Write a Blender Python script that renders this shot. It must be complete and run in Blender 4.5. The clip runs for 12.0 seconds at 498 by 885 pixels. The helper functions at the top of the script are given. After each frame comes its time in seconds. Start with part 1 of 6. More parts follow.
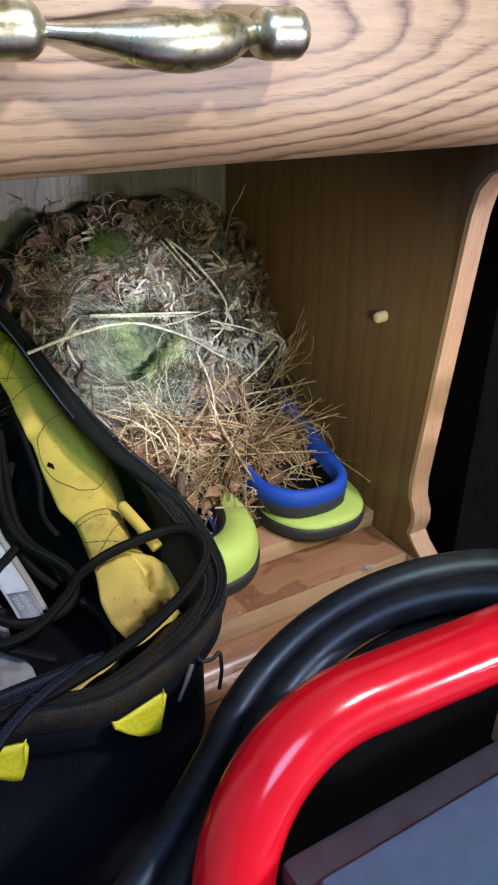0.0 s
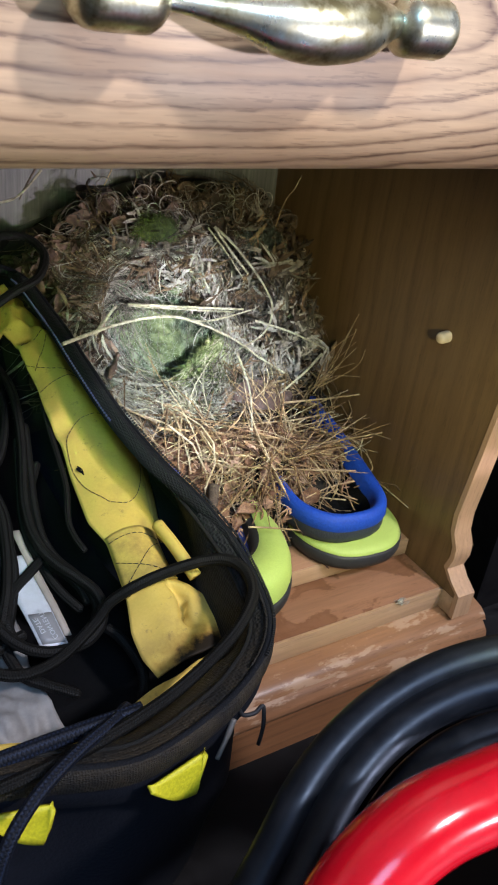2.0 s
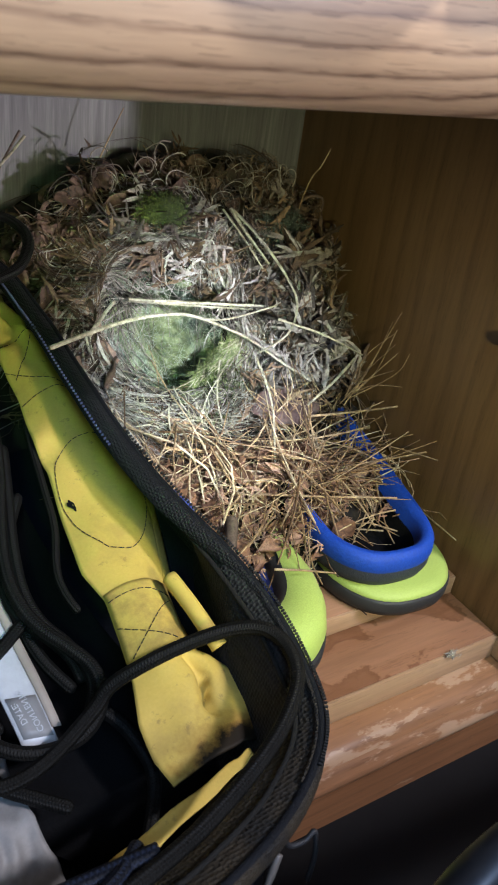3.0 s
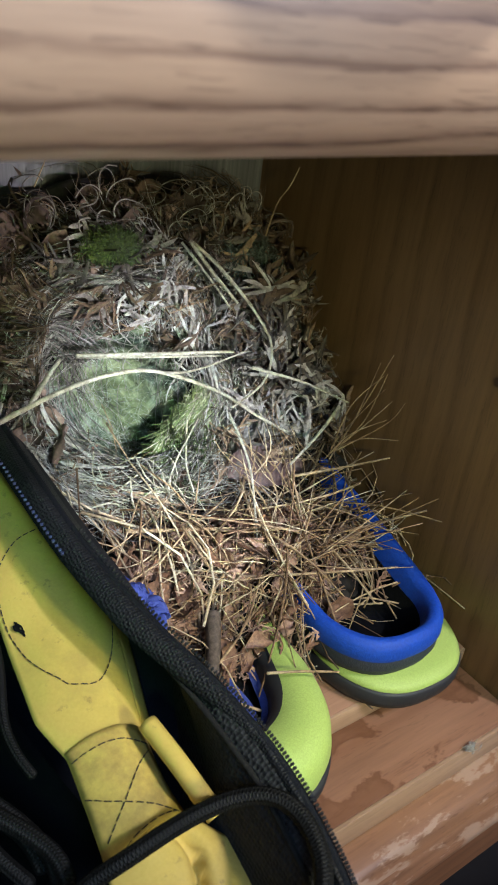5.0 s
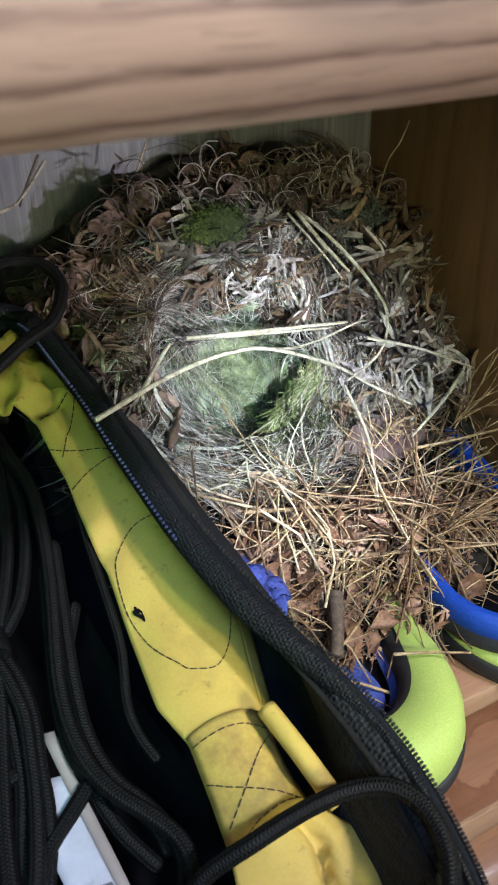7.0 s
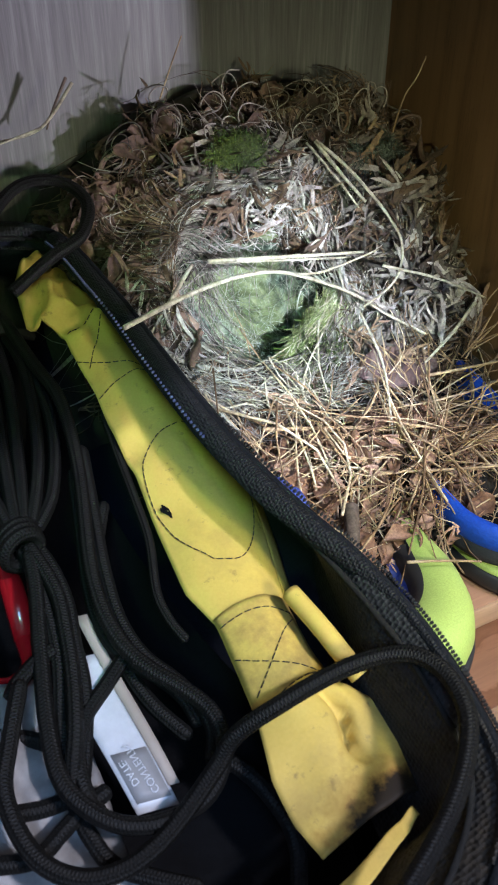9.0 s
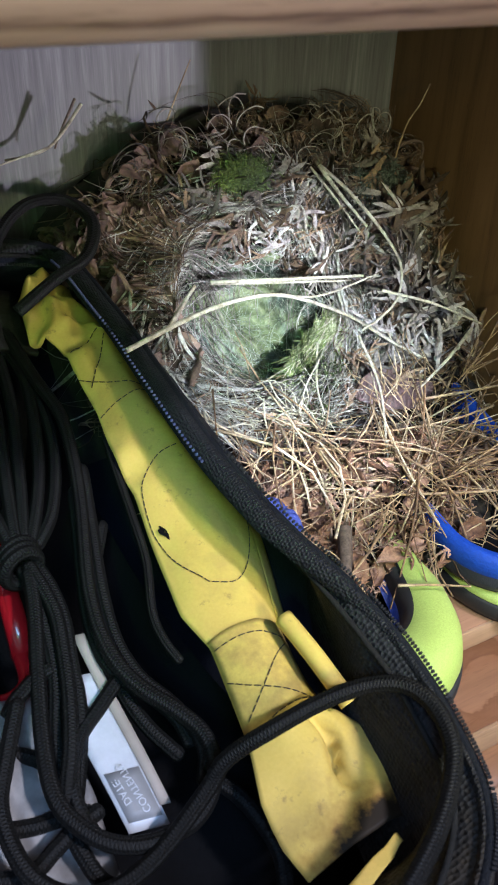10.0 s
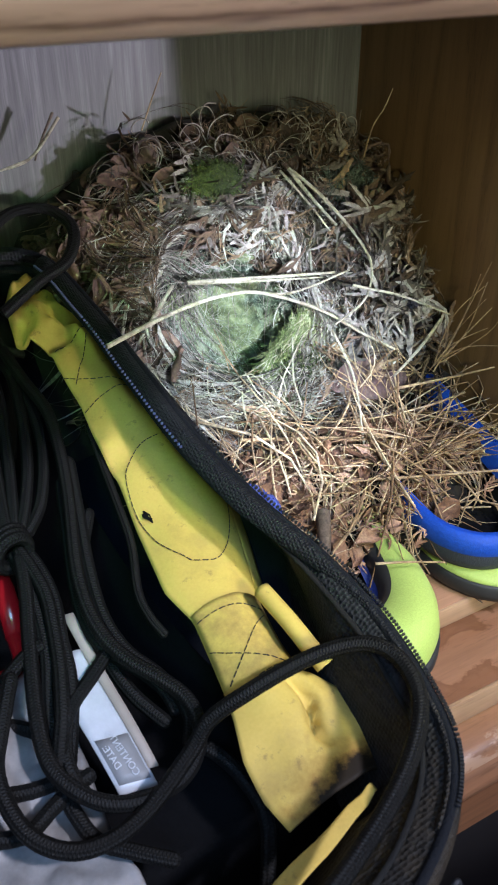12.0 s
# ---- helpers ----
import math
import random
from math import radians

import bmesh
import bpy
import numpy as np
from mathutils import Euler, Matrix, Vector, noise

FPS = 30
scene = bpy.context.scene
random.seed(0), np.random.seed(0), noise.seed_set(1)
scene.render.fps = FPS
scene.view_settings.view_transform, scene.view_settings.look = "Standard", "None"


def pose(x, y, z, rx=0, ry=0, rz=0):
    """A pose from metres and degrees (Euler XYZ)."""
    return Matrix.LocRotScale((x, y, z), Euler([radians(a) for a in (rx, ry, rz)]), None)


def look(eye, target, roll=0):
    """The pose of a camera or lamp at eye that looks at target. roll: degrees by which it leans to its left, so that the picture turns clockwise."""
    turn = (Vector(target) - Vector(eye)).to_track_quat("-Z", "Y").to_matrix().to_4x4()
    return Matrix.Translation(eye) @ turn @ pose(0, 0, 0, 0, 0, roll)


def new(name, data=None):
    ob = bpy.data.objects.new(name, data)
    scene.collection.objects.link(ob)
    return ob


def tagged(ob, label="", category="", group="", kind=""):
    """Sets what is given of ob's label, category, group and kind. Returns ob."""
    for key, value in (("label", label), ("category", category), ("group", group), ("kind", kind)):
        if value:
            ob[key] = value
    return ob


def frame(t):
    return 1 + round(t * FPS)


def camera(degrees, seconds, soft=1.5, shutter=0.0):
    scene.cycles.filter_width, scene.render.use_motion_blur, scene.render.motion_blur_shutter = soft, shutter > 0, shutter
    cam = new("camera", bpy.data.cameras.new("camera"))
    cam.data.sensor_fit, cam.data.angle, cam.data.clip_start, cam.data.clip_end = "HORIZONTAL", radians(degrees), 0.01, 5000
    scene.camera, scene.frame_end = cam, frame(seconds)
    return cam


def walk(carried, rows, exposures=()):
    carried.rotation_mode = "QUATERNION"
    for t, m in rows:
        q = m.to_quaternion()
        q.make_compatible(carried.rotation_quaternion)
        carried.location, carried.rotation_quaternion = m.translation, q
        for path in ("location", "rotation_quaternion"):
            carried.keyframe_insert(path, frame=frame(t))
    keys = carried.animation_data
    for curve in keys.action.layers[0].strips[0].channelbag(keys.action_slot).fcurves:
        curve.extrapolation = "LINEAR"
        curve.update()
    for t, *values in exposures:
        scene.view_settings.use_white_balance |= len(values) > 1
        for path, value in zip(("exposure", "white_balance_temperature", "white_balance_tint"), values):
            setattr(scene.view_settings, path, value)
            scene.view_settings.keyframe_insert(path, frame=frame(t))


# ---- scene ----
cam = camera(34.61, 12.0, 1.9)
cam.data.dof.use_dof, cam.data.dof.focus_distance, cam.data.dof.aperture_fstop = True, 0.36, 50.0
PATH = [
    (0.0, -0.3314, -0.3126, 0.4409, 61.63, -1.52, -31.45),
    (0.5, -0.3310, -0.2997, 0.4531, 63.50, -2.31, -32.56),
    (1.0, -0.3290, -0.2438, 0.4308, 61.91, -4.36, -32.40),
    (1.5, -0.3327, -0.2110, 0.4314, 60.34, -5.82, -31.33),
    (2.0, -0.3404, -0.2561, 0.4417, 59.69, -6.74, -30.09),
    (2.5, -0.3169, -0.2362, 0.4223, 59.53, -7.03, -30.70),
    (3.0, -0.3159, -0.1820, 0.4118, 59.39, -7.42, -30.82),
    (5.0, -0.2889, -0.1170, 0.4087, 59.82, -6.84, -35.28),
    (5.5, -0.2752, -0.1198, 0.4090, 59.18, -0.55, -30.06),
    (6.0, -0.2732, -0.1150, 0.4030, 57.98, 1.41, -27.90),
    (6.5, -0.2785, -0.1205, 0.4158, 57.79, 1.93, -27.42),
    (7.0, -0.2760, -0.1146, 0.4072, 57.32, 0.70, -28.38),
    (9.0, -0.2962, -0.1314, 0.3900, 56.07, 0.08, -28.25),
    (9.5, -0.3009, -0.1276, 0.3918, 55.84, -0.88, -27.88),
    (10.0, -0.2971, -0.1303, 0.4015, 55.91, -1.39, -27.72),
    (10.5, -0.2930, -0.1336, 0.3986, 56.30, -1.35, -27.93),
    (11.0, -0.2921, -0.1388, 0.3939, 56.14, -0.79, -28.26),
    (11.5, -0.3023, -0.1392, 0.3861, 56.61, -0.03, -28.88),
    (12.0, -0.2990, -0.1511, 0.4007, 57.03, 0.20, -28.94),
]
walk(cam, [(t, pose(x, y, z, rx, ry, rz)) for t, x, y, z, rx, ry, rz in PATH],
     exposures=[(0.0, -0.18, 6050, 17), (0.5, -0.22, 6050, 17), (1.5, -0.09, 6100, 16), (3.0, -0.08, 6000, 15), (5.0, -0.26, 5800, 14), (5.5, 0.04, 5650, 13), (6.0, -0.04, 5750, 12), (6.5, 0.02, 5700, 17), (7.0, -0.02, 5700, 18), (9.0, 0.12, 5650, 18), (10.0, 0.20, 5600, 18), (11.0, 0.06, 5600, 18), (12.0, 0.16, 5550, 18)])

# ---- light ----
FLOOR = 0.047      # the room's floor
world = bpy.data.worlds.new("world")
scene.world = world
world.use_nodes = True
world.node_tree.nodes["Background"].inputs[0].default_value = (0.8, 0.9, 1.0, 1)
world.node_tree.nodes["Background"].inputs[1].default_value = 0.02


def lamp(name, kind, at, aim, watts, colour, size=0.1, spot=None):
    data = bpy.data.lights.new(name, kind)
    data.energy, data.color = watts, colour
    if kind == "AREA":
        data.shape, data.size = "DISK", size
    else:
        data.shadow_soft_size = size
    if spot:
        data.spot_size, data.spot_blend = radians(spot), 1.0
    ob = new(name, data)
    ob.matrix_world = look(at, aim)
    return ob


lamp("ceiling_lamp_light", "AREA", (0.56, -1.58, 2.15), (-0.15, 0.0, 0.25), 58, (1.0, 0.95, 0.95), 0.20)
lamp("low_lamp_light", "AREA", (0.82, -1.84, 0.40), (-0.15, 0.1, 0.28), 36, (1.0, 0.92, 0.96), 0.10)
lamp("window_light", "AREA", (-0.60, -1.40, 1.70), (-0.15, -0.1, 0.2), 17, (0.36, 0.64, 1.0), 0.70)
lamp("torch_light", "SPOT", (-0.14, -0.21, 0.345), (-0.109, 0.168, 0.224), 18.5, (0.87, 0.98, 1.06), 0.012, 26.0)
lamp("torch_spill_light", "SPOT", (-0.14, -0.21, 0.345), (-0.062, 0.140, 0.185), 3.9, (1.0, 0.98, 0.48), 0.012, 70)
# added green fill for the strap's shaded side, with no visible source
lamp("strap_fill_light", "SPOT", (-0.36, -0.20, 0.42), (-0.187, 0.145, 0.22), 1.8, (0.38, 1.0, 0.26), 0.012, 40)
scene.view_settings.exposure = 0.0

# ---- materials ----


def material(name, rough=0.6, metal=0.0, colour=(0.5, 0.5, 0.5)):
    mat = bpy.data.materials.new(name)
    mat.use_nodes = True
    bsdf = mat.node_tree.nodes["Principled BSDF"]
    bsdf.inputs["Roughness"].default_value = rough
    bsdf.inputs["Metallic"].default_value = metal
    bsdf.inputs["Base Color"].default_value = (*colour, 1)
    return mat, mat.node_tree, bsdf


def node(tree, kind, **values):
    n = tree.nodes.new("ShaderNode" + kind)
    for key, value in values.items():
        n.inputs[key.replace("_", " ")].default_value = value
    return n


def coords(tree, scale, source="Object"):
    """Coordinates, stretched."""
    c = tree.nodes.new("ShaderNodeTexCoord")
    m = tree.nodes.new("ShaderNodeMapping")
    m.inputs["Scale"].default_value = scale
    tree.links.new(c.outputs[source], m.inputs["Vector"])
    return m.outputs["Vector"]


def grain(tree, scale, detail=4.0, rough=0.6, base=1.0, source="Object", distortion=0.0):
    n = node(tree, "TexNoise", Scale=base, Detail=detail, Roughness=rough, Distortion=distortion)
    tree.links.new(coords(tree, scale, source), n.inputs["Vector"])
    return n.outputs["Fac"]


def ramp(tree, fac, stops):
    r = tree.nodes.new("ShaderNodeValToRGB")
    while len(r.color_ramp.elements) < len(stops):
        r.color_ramp.elements.new(0.5)
    for e, (p, c) in zip(r.color_ramp.elements, stops):
        e.position, e.color = p, (*c, 1) if len(c) == 3 else c
    tree.links.new(fac, r.inputs["Fac"])
    return r.outputs["Color"]


def mix(tree, fac, a, b, how="MIX"):
    m = tree.nodes.new("ShaderNodeMix")
    m.data_type, m.blend_type = "RGBA", how
    for socket, value in ((m.inputs[0], fac), (m.inputs[6], a), (m.inputs[7], b)):
        if isinstance(value, (int, float)):
            socket.default_value = value
        elif isinstance(value, tuple):
            socket.default_value = (*value, 1)
        else:
            tree.links.new(value, socket)
    return m.outputs[2]


def calc(tree, how, a, b=0.0):
    m = tree.nodes.new("ShaderNodeMath")
    m.operation = how
    for socket, value in ((m.inputs[0], a), (m.inputs[1], b)):
        if isinstance(value, (int, float)):
            socket.default_value = value
        else:
            tree.links.new(value, socket)
    return m.outputs[0]


def bump(tree, bsdf, height, strength=0.3, distance=0.001):
    b = node(tree, "Bump", Strength=strength, Distance=distance)
    tree.links.new(height, b.inputs["Height"])
    tree.links.new(b.outputs["Normal"], bsdf.inputs["Normal"])


def oak(name, along, across, light, dark, period=0.0062, warp=0.03, rough=0.42, worn=None, ring=None, stain=None):
    """Plain-sawn oak: growth bands that wander, and short dark pores along the grain."""
    mat, t, bsdf = material(name, rough)
    axis = {"x": 0, "y": 1, "z": 2}
    c = t.nodes.new("ShaderNodeTexCoord")
    sep = t.nodes.new("ShaderNodeSeparateXYZ")
    t.links.new(c.outputs["Object"], sep.inputs[0])
    s = [9.0, 9.0, 9.0]
    s[axis[along]] = 3.2
    s[axis[across]] = 10.0
    wander = grain(t, s, 2.5, 0.45, distortion=0.35)
    s2 = [60.0, 60.0, 60.0]
    s2[axis[along]] = 22.0
    fine = grain(t, s2, 3.0, 0.6)
    level = sep.outputs[axis[across]]
    if ring:
        # cathedral figure: long ellipses round the tree's heart
        la = calc(t, "MULTIPLY", calc(t, "SUBTRACT", sep.outputs[axis[along]], ring[0]), ring[2])
        lb = calc(t, "SUBTRACT", level, ring[1])
        level = calc(t, "SQRT", calc(t, "ADD", calc(t, "MULTIPLY", la, la), calc(t, "MULTIPLY", lb, lb)))
    place = calc(t, "ADD", calc(t, "ADD", level, calc(t, "MULTIPLY", wander, warp)), calc(t, "MULTIPLY", fine, 0.0050))
    band = calc(t, "FRACT", calc(t, "DIVIDE", place, period))
    s3 = [900.0, 900.0, 900.0]
    s3[axis[along]] = 70.0
    pores = grain(t, s3, 2.0, 0.7)
    s4 = [260.0, 260.0, 260.0]
    s4[axis[along]] = 16.0
    streak = grain(t, s4, 4.0, 0.65)
    base = ramp(t, streak, [(0.3, tuple(v * 0.78 for v in light)), (0.6, light)])
    s5 = [520.0, 520.0, 520.0]
    s5[axis[along]] = 60.0
    dash = ramp(t, grain(t, s5, 3.0, 0.65), [(0.34, (0.60,) * 3), (0.54, (1.0,) * 3)])
    late = ramp(t, band, [(0.0, (0.30,) * 3), (0.07, (0.0,) * 3), (0.50, (0.03,) * 3), (0.70, (0.30,) * 3), (0.88, (1.0,) * 3), (1.0, (0.30,) * 3)])
    some = ramp(t, grain(t, [v * 1.7 for v in s], 2.0, 0.5), [(0.34, (0.50,) * 3), (0.58, (1.0,) * 3)])
    base = mix(t, calc(t, "MULTIPLY", calc(t, "MULTIPLY", late, dash), some), base, dark)
    hole = calc(t, "MULTIPLY", calc(t, "GREATER_THAN", pores, 0.60), calc(t, "ADD", 0.04, calc(t, "MULTIPLY", band, 0.34)))
    base = mix(t, hole, base, tuple(v * 0.45 for v in dark))
    big = grain(t, (7.0, 7.0, 7.0), 3.0, 0.6)
    base = mix(t, 0.7, base, ramp(t, big, [(0.3, (0.72, 0.66, 0.60)), (0.65, (1.0, 1.0, 1.0))]), "MULTIPLY")
    if worn:
        patch = ramp(t, grain(t, (30.0, 70.0, 110.0), 6.0, 0.65), [(worn, (0, 0, 0)), (worn + 0.05, (1, 1, 1))])
        base = mix(t, calc(t, "MULTIPLY", patch, 0.7), base, (0.44, 0.30, 0.20))
    if stain:
        # dark blots soaked into the finish
        blot = ramp(t, grain(t, (26.0, 34.0, 34.0), 5.0, 0.6, distortion=0.6), [(stain, (0, 0, 0)), (stain + 0.035, (0.8, 0.8, 0.8)), (stain + 0.10, (0.55, 0.55, 0.55))])
        base = mix(t, blot, base, (0.13, 0.052, 0.022))
    t.links.new(base, bsdf.inputs["Base Color"])
    bump(t, bsdf, calc(t, "ADD", calc(t, "MULTIPLY", band, -0.3), calc(t, "MULTIPLY", streak, 0.5)), 0.25, 0.0006)
    return mat


def cloth(name, colour, scale, rough=0.9, strength=0.4, dirt=(0.3, 0.25, 0.2), amount=0.35, shine=0.5):
    """Woven or coated fabric with soft stains."""
    mat, t, bsdf = material(name, rough)
    bsdf.inputs["Specular IOR Level"].default_value = shine
    weave = grain(t, (scale, scale, scale), 2.0, 0.6)
    stain = grain(t, (38.0, 38.0, 38.0), 5.0, 0.65)
    fold = grain(t, (9.0, 9.0, 9.0), 2.0, 0.5)
    base = mix(t, 0.5, colour, ramp(t, weave, [(0.3, tuple(v * 0.6 for v in colour)), (0.7, tuple(min(1, v * 1.15) for v in colour))]))
    mask = ramp(t, stain, [(0.52, (0, 0, 0)), (0.72, (amount, amount, amount))])
    base = mix(t, mask, base, tuple(c * d for c, d in zip(colour, dirt)))
    base = mix(t, 0.3, base, ramp(t, fold, [(0.3, (0.7, 0.7, 0.7)), (0.7, (1, 1, 1))]), "MULTIPLY")
    t.links.new(base, bsdf.inputs["Base Color"])
    bump(t, bsdf, calc(t, "ADD", weave, calc(t, "MULTIPLY", stain, 0.6)), strength, 0.0008)
    return mat


def strands(name, stops, rough=0.75, fine=500.0):
    """Dry plant matter: each piece its own tone, with fine streaks."""
    mat, t, bsdf = material(name, rough)
    g = t.nodes.new("ShaderNodeNewGeometry")
    patch = grain(t, (34.0, 34.0, 34.0), 3.0, 0.55)
    tone = calc(t, "ADD", calc(t, "MULTIPLY", g.outputs["Random Per Island"], 0.62), calc(t, "MULTIPLY", calc(t, "SUBTRACT", patch, 0.34), 1.1))
    base = ramp(t, tone, stops)
    streak = grain(t, (fine, fine, fine), 4.0, 0.75)
    fleck = grain(t, (fine * 0.3, fine * 0.3, fine * 0.3), 3.0, 0.6)
    base = mix(t, 0.75, base, ramp(t, streak, [(0.34, (0.30, 0.27, 0.24)), (0.62, (1.08, 1.06, 1.02))]), "MULTIPLY")
    base = mix(t, 0.6, base, ramp(t, fleck, [(0.36, (0.45, 0.40, 0.36)), (0.60, (1.1, 1.1, 1.1))]), "MULTIPLY")
    t.links.new(base, bsdf.inputs["Base Color"])
    bump(t, bsdf, streak, 0.5, 0.0005)
    return mat


def braid(name, colour, pitch=0.0016):
    """Braided cord: crossing yarns, by the tube's own coordinates in metres along it."""
    mat, t, bsdf = material(name, 0.6)
    bsdf.inputs["Specular IOR Level"].default_value = 0.16
    uv = t.nodes.new("ShaderNodeUVMap")
    sep = t.nodes.new("ShaderNodeSeparateXYZ")
    t.links.new(uv.outputs[0], sep.inputs[0])
    round_ = calc(t, "MULTIPLY", sep.outputs[0], 2 * math.pi * 6)
    along = calc(t, "MULTIPLY", sep.outputs[1], 2 * math.pi / pitch)
    a = calc(t, "SINE", calc(t, "ADD", round_, along))
    b = calc(t, "SINE", calc(t, "SUBTRACT", round_, along))
    ribs = calc(t, "SINE", calc(t, "MULTIPLY", sep.outputs[0], 2 * math.pi * 8))
    h = calc(t, "ADD", calc(t, "MULTIPLY", calc(t, "MAXIMUM", a, b), 0.5), calc(t, "MULTIPLY", ribs, 0.5))
    base = ramp(t, h, [(0.10, tuple(v * 0.40 for v in colour)), (0.6, colour), (1.0, tuple(min(1, v * 1.9) for v in colour))])
    dust = grain(t, (60.0, 60.0, 60.0), 4.0, 0.7)
    base = mix(t, calc(t, "MULTIPLY", dust, 0.25), base, (0.035, 0.033, 0.028))
    t.links.new(base, bsdf.inputs["Base Color"])
    bump(t, bsdf, h, 0.5, 0.0005)
    return mat


def plastic(name, colour, rough=0.4, scuff=0.25, coat=0.0, shine=0.5):
    mat, t, bsdf = material(name, rough)
    bsdf.inputs["Specular IOR Level"].default_value = shine
    n = grain(t, (120.0, 120.0, 120.0), 5.0, 0.7)
    base = mix(t, scuff, colour, ramp(t, n, [(0.35, tuple(v * 0.55 for v in colour)), (0.7, tuple(min(1, v * 1.25 + 0.01) for v in colour))]))
    t.links.new(base, bsdf.inputs["Base Color"])
    bsdf.inputs["Coat Weight"].default_value = coat
    bsdf.inputs["Coat Roughness"].default_value = 0.08
    rr = ramp(t, n, [(0.3, (rough * 0.75,) * 3), (0.7, (min(1, rough * 1.25),) * 3)])
    t.links.new(rr, bsdf.inputs["Roughness"])
    bump(t, bsdf, n, 0.08, 0.0005)
    return mat


OAK_DRAWER = oak("oak_drawer", "x", "z", (0.56, 0.395, 0.228), (0.105, 0.052, 0.030), 0.0058, 0.022, 0.42, None, (-0.24, 0.4450, 0.20))
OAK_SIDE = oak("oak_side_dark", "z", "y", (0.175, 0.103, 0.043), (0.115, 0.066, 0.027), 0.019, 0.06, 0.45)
OAK_EDGE = oak("oak_edge", "z", "x", (0.50, 0.31, 0.19), (0.42, 0.25, 0.15), 0.004)
OAK_SHELF = oak("oak_shelf", "x", "y", (0.40, 0.225, 0.14), (0.34, 0.18, 0.108), 0.030, 0.05, 0.40, 0.66)
OAK_LEDGE = oak("oak_ledge", "x", "y", (0.33, 0.170, 0.098), (0.27, 0.130, 0.072), 0.024, 0.06, 0.36, 0.66, None, 0.56)
OAK_WORN = oak("oak_worn_moulding", "x", "z", (0.32, 0.165, 0.085), (0.20, 0.10, 0.050), 0.009, 0.03, 0.30, 0.52)
OAK_RAIL = oak("oak_rail", "x", "z", (0.46, 0.30, 0.185), (0.34, 0.208, 0.12), 0.02, 0.03, 0.45, 0.62)
OAK_BASE = oak("oak_plinth", "x", "z", (0.30, 0.140, 0.062), (0.215, 0.098, 0.042), 0.010, 0.03, 0.5, 0.66)


def plywood():
    mat, t, bsdf = material("grey_plywood", 0.55)
    fine = grain(t, (420.0, 420.0, 16.0), 4.0, 0.7)
    wide = grain(t, (60.0, 60.0, 5.0), 3.0, 0.5)
    base = ramp(t, fine, [(0.25, (0.070, 0.066, 0.064)), (0.55, (0.135, 0.128, 0.124)), (0.75, (0.215, 0.206, 0.202))])
    base = mix(t, 0.4, base, ramp(t, wide, [(0.3, (0.7, 0.69, 0.65)), (0.7, (1, 1, 1))]), "MULTIPLY")
    t.links.new(base, bsdf.inputs["Base Color"])
    bump(t, bsdf, fine, 0.25, 0.0005)
    return mat


def aged_brass():
    mat, t, bsdf = material("aged_brass", 0.25, 1.0)
    n = grain(t, (70.0, 70.0, 70.0), 5.0, 0.7)
    base = ramp(t, n, [(0.36, (0.20, 0.18, 0.09)), (0.47, (0.52, 0.52, 0.36)), (0.60, (0.80, 0.86, 0.72))])
    t.links.new(base, bsdf.inputs["Base Color"])
    t.links.new(ramp(t, n, [(0.3, (0.48,) * 3), (0.7, (0.20,) * 3)]), bsdf.inputs["Roughness"])
    bump(t, bsdf, n, 0.15, 0.0006)
    return mat


def mesh_fabric(name, colour, cell=0.0022):
    """Black sports mesh: rows of small dimples."""
    mat, t, bsdf = material(name, 0.70)
    bsdf.inputs["Specular IOR Level"].default_value = 0.30
    v = t.nodes.new("ShaderNodeTexVoronoi")
    v.inputs["Scale"].default_value = 1.0
    v.inputs["Randomness"].default_value = 0.35
    t.links.new(coords(t, (1 / cell, 1 / cell, 1 / cell)), v.inputs["Vector"])
    base = ramp(t, v.outputs["Distance"], [(0.15, tuple(c * 0.07 for c in colour)), (0.62, colour)])
    dust = grain(t, (45.0, 45.0, 45.0), 5.0, 0.7)
    base = mix(t, calc(t, "MULTIPLY", dust, 0.10), base, (0.035, 0.035, 0.032))
    # brown dust lies thickest on the bag's front
    sep = t.nodes.new("ShaderNodeSeparateXYZ")
    where = t.nodes.new("ShaderNodeTexCoord")
    t.links.new(where.outputs["Object"], sep.inputs[0])
    front = calc(t, "MULTIPLY", calc(t, "MINIMUM", 1.0, calc(t, "MAXIMUM", 0.0, calc(t, "MULTIPLY", calc(t, "ADD", sep.outputs[1], 0.030), -30.0))), ramp(t, dust, [(0.35, (0.1,) * 3), (0.65, (0.8,) * 3)]))
    base = mix(t, front, base, (0.052, 0.038, 0.020))
    t.links.new(base, bsdf.inputs["Base Color"])
    bump(t, bsdf, v.outputs["Distance"], 0.8, 0.0008)
    return mat


# middle of the dark shade painted on the strap's near corner
SHADE_AT = (-0.1975, -0.0455, 0.1800)


